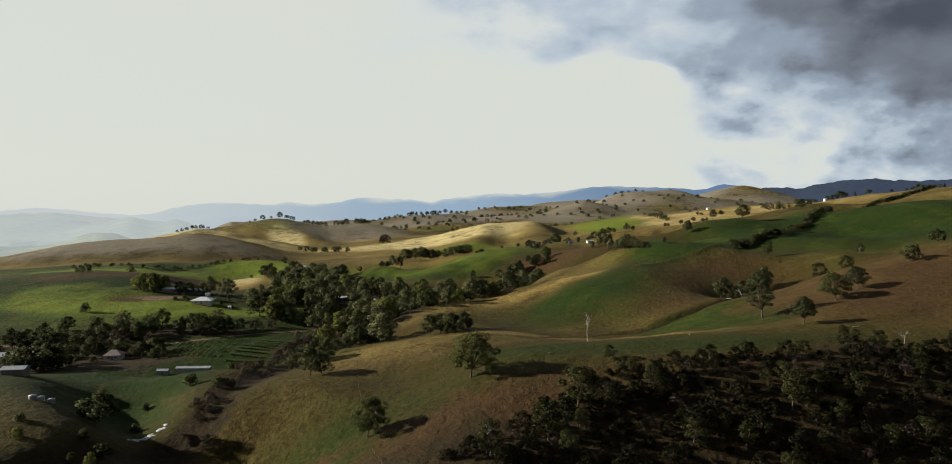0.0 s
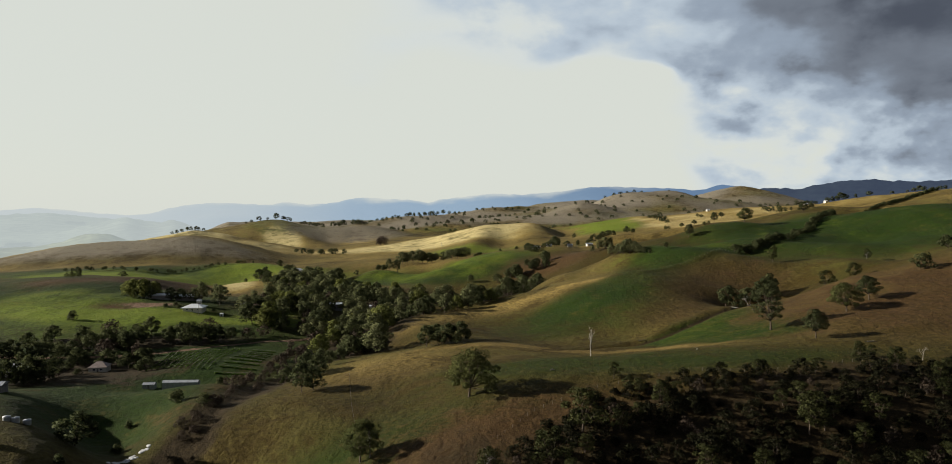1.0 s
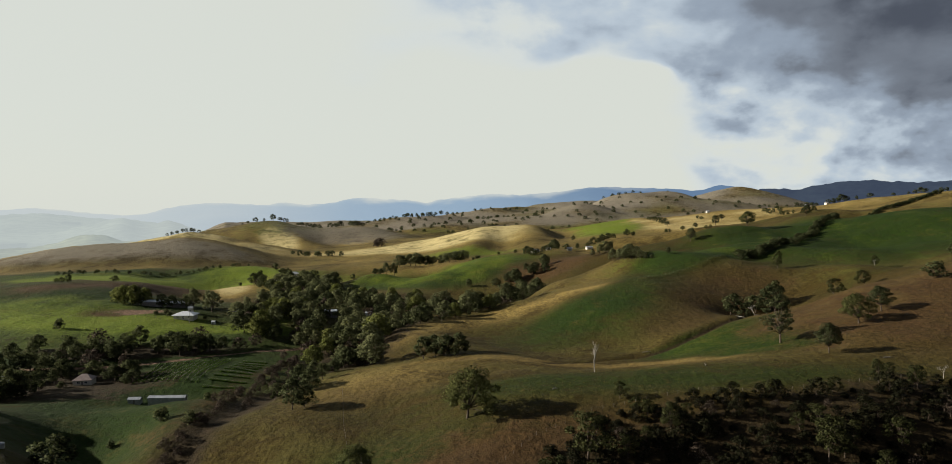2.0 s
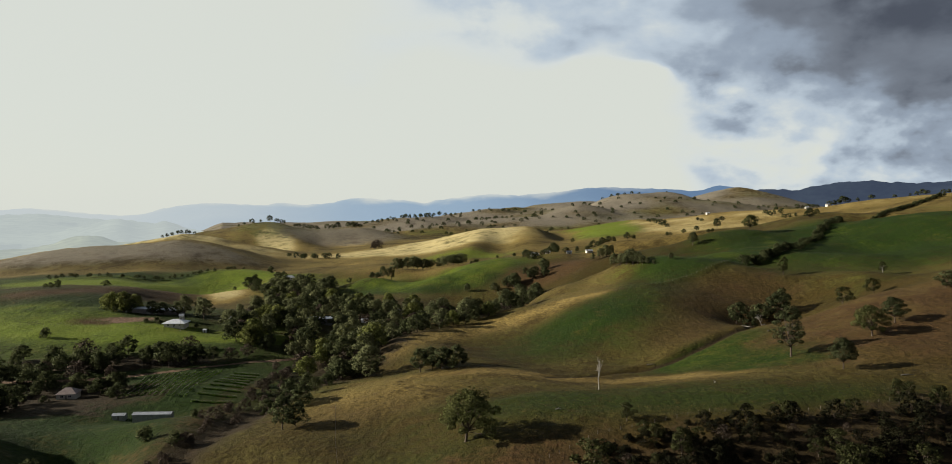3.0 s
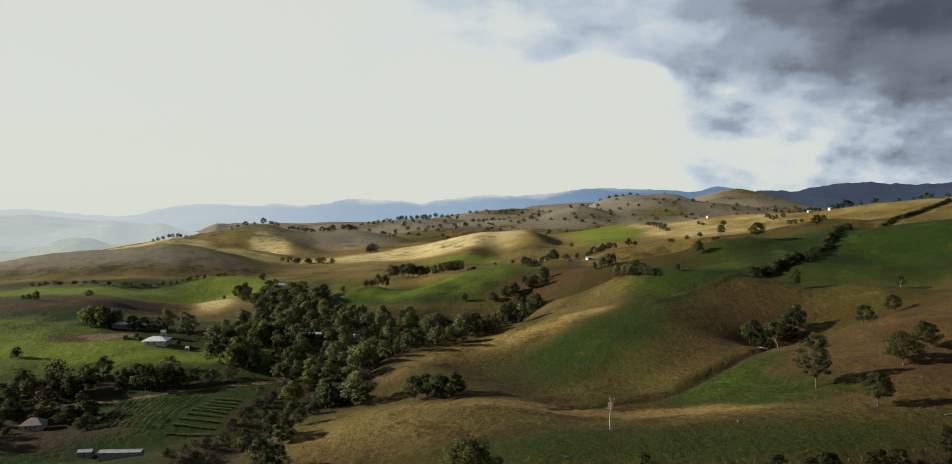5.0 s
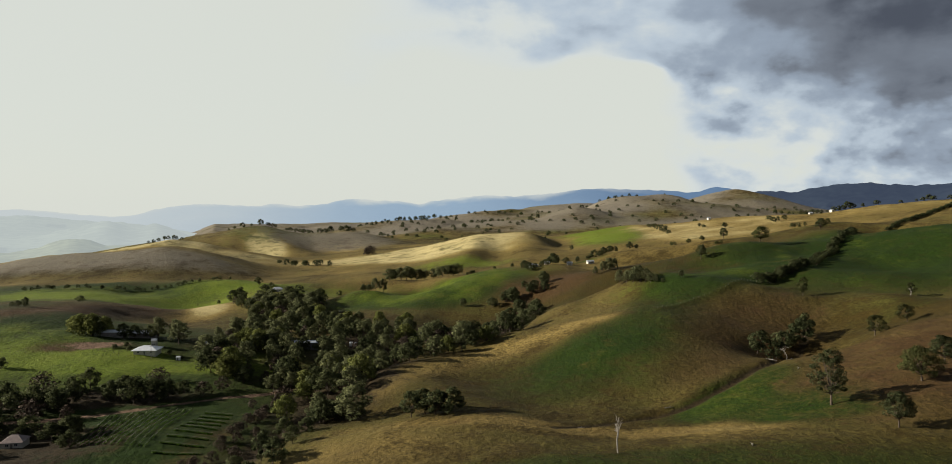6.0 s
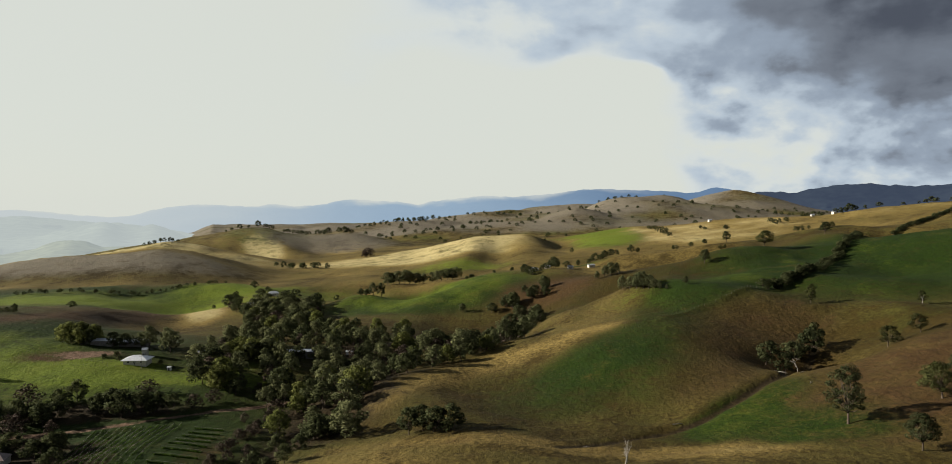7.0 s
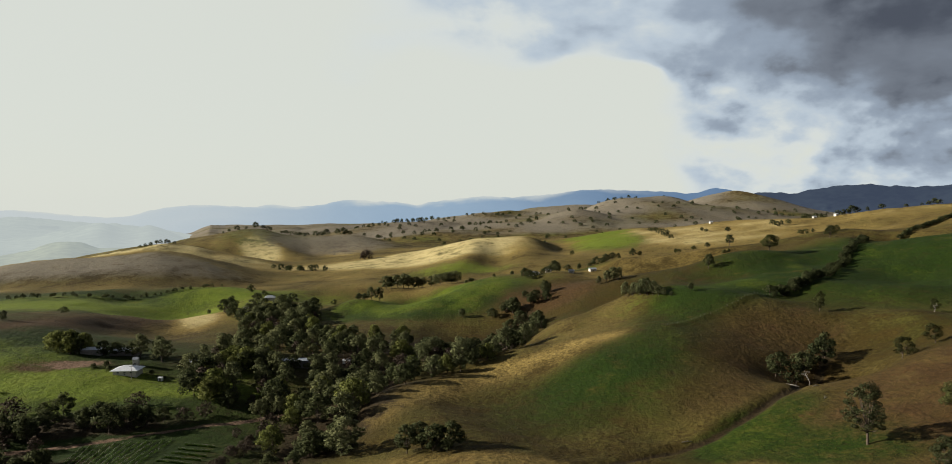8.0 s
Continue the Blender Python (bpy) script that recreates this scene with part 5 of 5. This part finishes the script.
# ---- the farm and the valley houses ----
building("farmhouse", "pale hip-roofed farmhouse in a green garden", -212, 526, 14, 10, 2.6, 2.3, 4, 4.6, chimney=True, windows=3, eave=1.3)
building("farm_shed", "long open farm shed with a pale iron roof", -236, 572, 18, 8, 3.2, 1.4, 6, wall_mat=WALL_DARK, windows=0, category="shed")
building("farm_shed", "low farm shed with a pale iron roof among trees", -256, 568, 14, 7, 2.8, 1.2, 2, wall_mat=WALL_DARK, windows=0, category="shed")
building("farm_shed", "grey-roofed shed behind the yard", -178, 552, 13, 7, 2.8, 1.2, -8, wall_mat=WALL_DARK, roof_mat=GREY_ROOF, windows=0, category="shed")
building("tower_shed", "narrow grey two-storey farm building", -216, 545, 3.4, 3.2, 4.2, 1.2, 10, roof_mat=GREY_ROOF, wall_mat=WALL_CREAM, windows=1, category="shed", eave=0.2)
building("garden_shed", "small white garden shed at the paddock corner", -190, 522, 2.4, 2.0, 1.9, 0.5, 0, wall_mat=PALE_PAINT, windows=0, category="shed", eave=0.15)
power_pole(-205, 516)
building("valley_shed", "long white-roofed shed in a clearing", -119, 566, 21, 7, 2.8, 1.0, 3, wall_mat=WALL_DARK, windows=2, category="shed")
building("caravan_hut", "small white hut under the trees", -85, 580, 5, 3.2, 2.2, 0.7, -10, wall_mat=PALE_PAINT, windows=1, category="hut", eave=0.2)
building("valley_house", "pale-roofed house at the head of the valley", -237, 846, 13, 8, 2.8, 2.2, -8, 3.0, category="house")
building("valley_house", "grey-roofed house at the head of the valley", -238, 931, 12, 9, 2.8, 2.4, 12, 3.0, roof_mat=GREY_ROOF, category="house")
building("long_shed", "long low grey iron shed in the paddock", -141, 337, 16.5, 3.6, 1.7, 0.6, 3, wall_mat=TANK_IRON, roof_mat=GREY_ROOF, windows=0, door=False, category="shed", eave=0.2)
building("small_shed", "small grey iron shed in the paddock", -162, 349, 5.6, 3.2, 2.0, 0.7, 5, wall_mat=TANK_IRON, roof_mat=GREY_ROOF, windows=0, category="shed", eave=0.2)
building("cottage", "old cottage with a weathered brown hip roof", -206, 384, 9, 7.5, 2.6, 2.6, 12, 3.2, roof_mat=DULL_ROOF, windows=2)
building("roadside_house", "long grey-roofed house under bare trees", -252, 372, 26, 8, 2.6, 1.8, 8, 2.5, roof_mat=GREY_ROOF, windows=4)
building("roadside_shed", "low dark shed with a grey roof", -205, 300, 9, 6, 2.4, 1.0, 10, roof_mat=GREY_ROOF, wall_mat=WALL_DARK, windows=0, category="shed")
for x, y in ((-163.5, 248.0), (-160.8, 248.6), (-158.0, 250.4)):
    water_tank(x, y, 1.25, 1.8, "tanks on the bank")
for x, y, w, turn in ((82, 905, 10, 10), (101, 925, 7, -5), (126, 905, 6, 0), (155, 925, 8, 15)):
    building("hill_farm_house", "white farm building on the far hill", x, y, w, 5.5, 2.5, 1.5, turn, 2.0 if w > 9 else 0.0, category="house", group="hill farm", roof_mat=GREY_ROOF)
for x, y, w in ((707, 1462, 6), (742, 1444, 7), (529, 1550, 6)):
    building("far_farm", "tiny pale farm building on the skyline", x, y, w, 8, 3.2, 1.6, 5, windows=1, category="house", group="far farms", roof_mat=GREY_ROOF)

fence("post-and-wire fence running down the grass spur", [(-58, 325), (-48, 275), (-36, 225), (-27, 196)])
fence("post-and-wire fence above the wooded ravine", [(7, 222), (20, 238), (40, 252), (79, 261), (98, 257), (111, 259), (133, 263), (154, 267)])
fence("old fence across the middle hill", [(127, 527), (161, 556), (190, 572), (235, 613)], 5.0)
fence("fence along the farmhouse paddock", [(-330, 512), (-290, 516), (-240, 514), (-200, 514), (-170, 510)], 4.5)
fence("old yard fence round the bare farmyard", [(-292, 514), (-289, 543), (-272, 553), (-250, 556), (-243, 524)], 3.0)
fence("yard fence beside the farm garden", [(-290, 538), (-265, 530), (-240, 524), (-228, 520)], 3.5)


# ---- the kitchen garden: trained rows ----
def garden_row(label, a, b, height, leafy, group):
    """A row of posts and wires with plants along it."""
    ob = thing("garden_row", *a, 0, label, "garden row", group)
    home = ob.matrix_basis.translation
    n = max(2, int(math.hypot(b[0] - a[0], b[1] - a[1]) / 6))
    tops = []
    for k in range(n + 1):
        x, y = a[0] + (b[0] - a[0]) * k / n, a[1] + (b[1] - a[1]) * k / n
        t = Vector((x - home.x, y - home.y, ground_at(x, y) - home.z))
        p = part("post", POST, ob)
        p.location = t
        tops.append(t)
    wires = Shape()
    for h in (0.6, 1.2):
        wires.tube([t + Vector((0, 0, h)) for t in tops], [0.025] * len(tops), 3)
    part("wire", wires.mesh("wire", DEAD_WOOD), ob)
    r = np.random.RandomState(int(abs(a[0]) * 10))
    s = r.uniform(0, n, leafy)
    i = s.astype(int)
    base = np.array([tuple(t) for t in tops])
    at = base[i] + (base[np.minimum(i + 1, n)] - base[i]) * (s - i)[:, None] + np.array([0, 0, height * 0.45])
    part("foliage", crown_mesh("foliage", leaf_cards(r, at, np.full(leafy, height * 0.5), leafy * 2, 0.36), GARDEN_LEAF), ob)
    return ob


for k in range(12):
    garden_row("post-and-wire row of young vines", (-178 + 3.3 * k, 378 - 0.6 * k), (-184 + 3.6 * k, 424 + 0.6 * k), 1.0, 190, "vine rows")
for k in range(9):
    garden_row("low leafy vegetable row", (-137 + 0.2 * k, 368 + 7 * k), (-116 - 0.6 * k, 366 + 7 * k), 0.8, 420, "vegetable rows")


# ---- water and stones in the creek, and dead wood on the slopes ----
def log(x, y, length, turn, width=0.22):
    ob = thing("fallen_log", x, y, turn, "bleached fallen branch lying on the grass", "log", "fallen branches")
    s = Shape().tube([(-length / 2, 0, 0.25), (0, 0.15, 0.35), (length / 2, 0, 0.3)], [width, width * 0.8, width * 0.4], 6)
    s.tube([(0, 0.1, 0.3), (length * 0.25, 0.9, 0.7)], [width * 0.5, width * 0.15], 5)
    part("stem", s.mesh("stem", DEAD_WOOD, True), ob)


for x, y, length, turn in ((163, 437, 7, -50), (168, 424, 4, 20), (93, 386, 5, 15), (160, 400, 3, 40), (47, 357, 3, 10), (165, 292, 5, 5), (95, 300, 2.5, 60), (30, 272, 2, 15)):
    log(x, y, length, turn)


def stone(x, y, size, seed):
    ob = thing("creek_rock", x, y, seed * 37 % 360, "pale grey rock in the creek bed", "rock", "creek rocks", size * 0.25)
    r = np.random.RandomState(seed)
    bm = bmesh.new()
    bmesh.ops.create_icosphere(bm, subdivisions=2, radius=size)
    for v in bm.verts:
        v.co *= 1 + 0.22 * noise.noise(v.co * 1.7 / size + Vector((seed, 0, 0)))
        v.co.z *= 0.6
    mesh = bpy.data.meshes.new("rock")
    bm.to_mesh(mesh)
    bm.free()
    mesh.materials.append(STONE)
    part("rock", mesh, ob)


creek_rng = np.random.RandomState(8)
for k in range(30):
    s = creek_rng.uniform(0, 1)
    stone(-129 + 6 * s + creek_rng.normal() * 0.7, 251 + 16 * s + creek_rng.normal() * 0.9, creek_rng.uniform(0.4, 1.1), k)


# ---- tussocks on the open slopes ----
def tussocks(count, seed):
    """Dry tufts of grass, thicker in drifts, as one mesh."""
    r = np.random.RandomState(seed)
    x, y = r.uniform(-110, 290, count), 195 + 385 * r.uniform(0, 1, count) ** 1.3
    keep = (waves(x, y, 45, 71, 3) + r.uniform(-0.6, 0.6, count) > -0.05) & (path_distance(x, y, CREEK)[0] > 14) & (x > -95 + 0.35 * np.clip(y - 330, 0, 300))
    x, y = x[keep], y[keep]
    n = len(x)
    at = np.stack([x, y, ground_height(x, y) - 0.05], -1)
    size = r.uniform(0.18, 0.42, n)
    verts = []
    for k in range(4):
        a = r.uniform(0, 2 * math.pi, n)
        side = np.stack([np.cos(a), np.sin(a), 0 * a], -1) * (size * 0.55)[:, None]
        lean = np.stack([-np.sin(a), np.cos(a), 0 * a], -1) * (size * r.uniform(0.3, 0.9, n))[:, None]
        up = np.stack([0 * a, 0 * a, size * r.uniform(0.7, 1.3, n)], -1)
        verts.append(np.stack([at - side * 0.4, at + side * 0.4, at + lean + up], 1))
    verts = np.concatenate(verts, 1).reshape(-1, 3)
    faces = np.arange(len(verts)).reshape(-1, 3).tolist()
    return tagged(new("grass_tussocks", mesh_of("grass_tussocks", verts, faces, TUFT_LEAF)), "dry brown grass tussocks scattered over the slopes", "grass", kind="stuff")


tussocks(60000, 72)
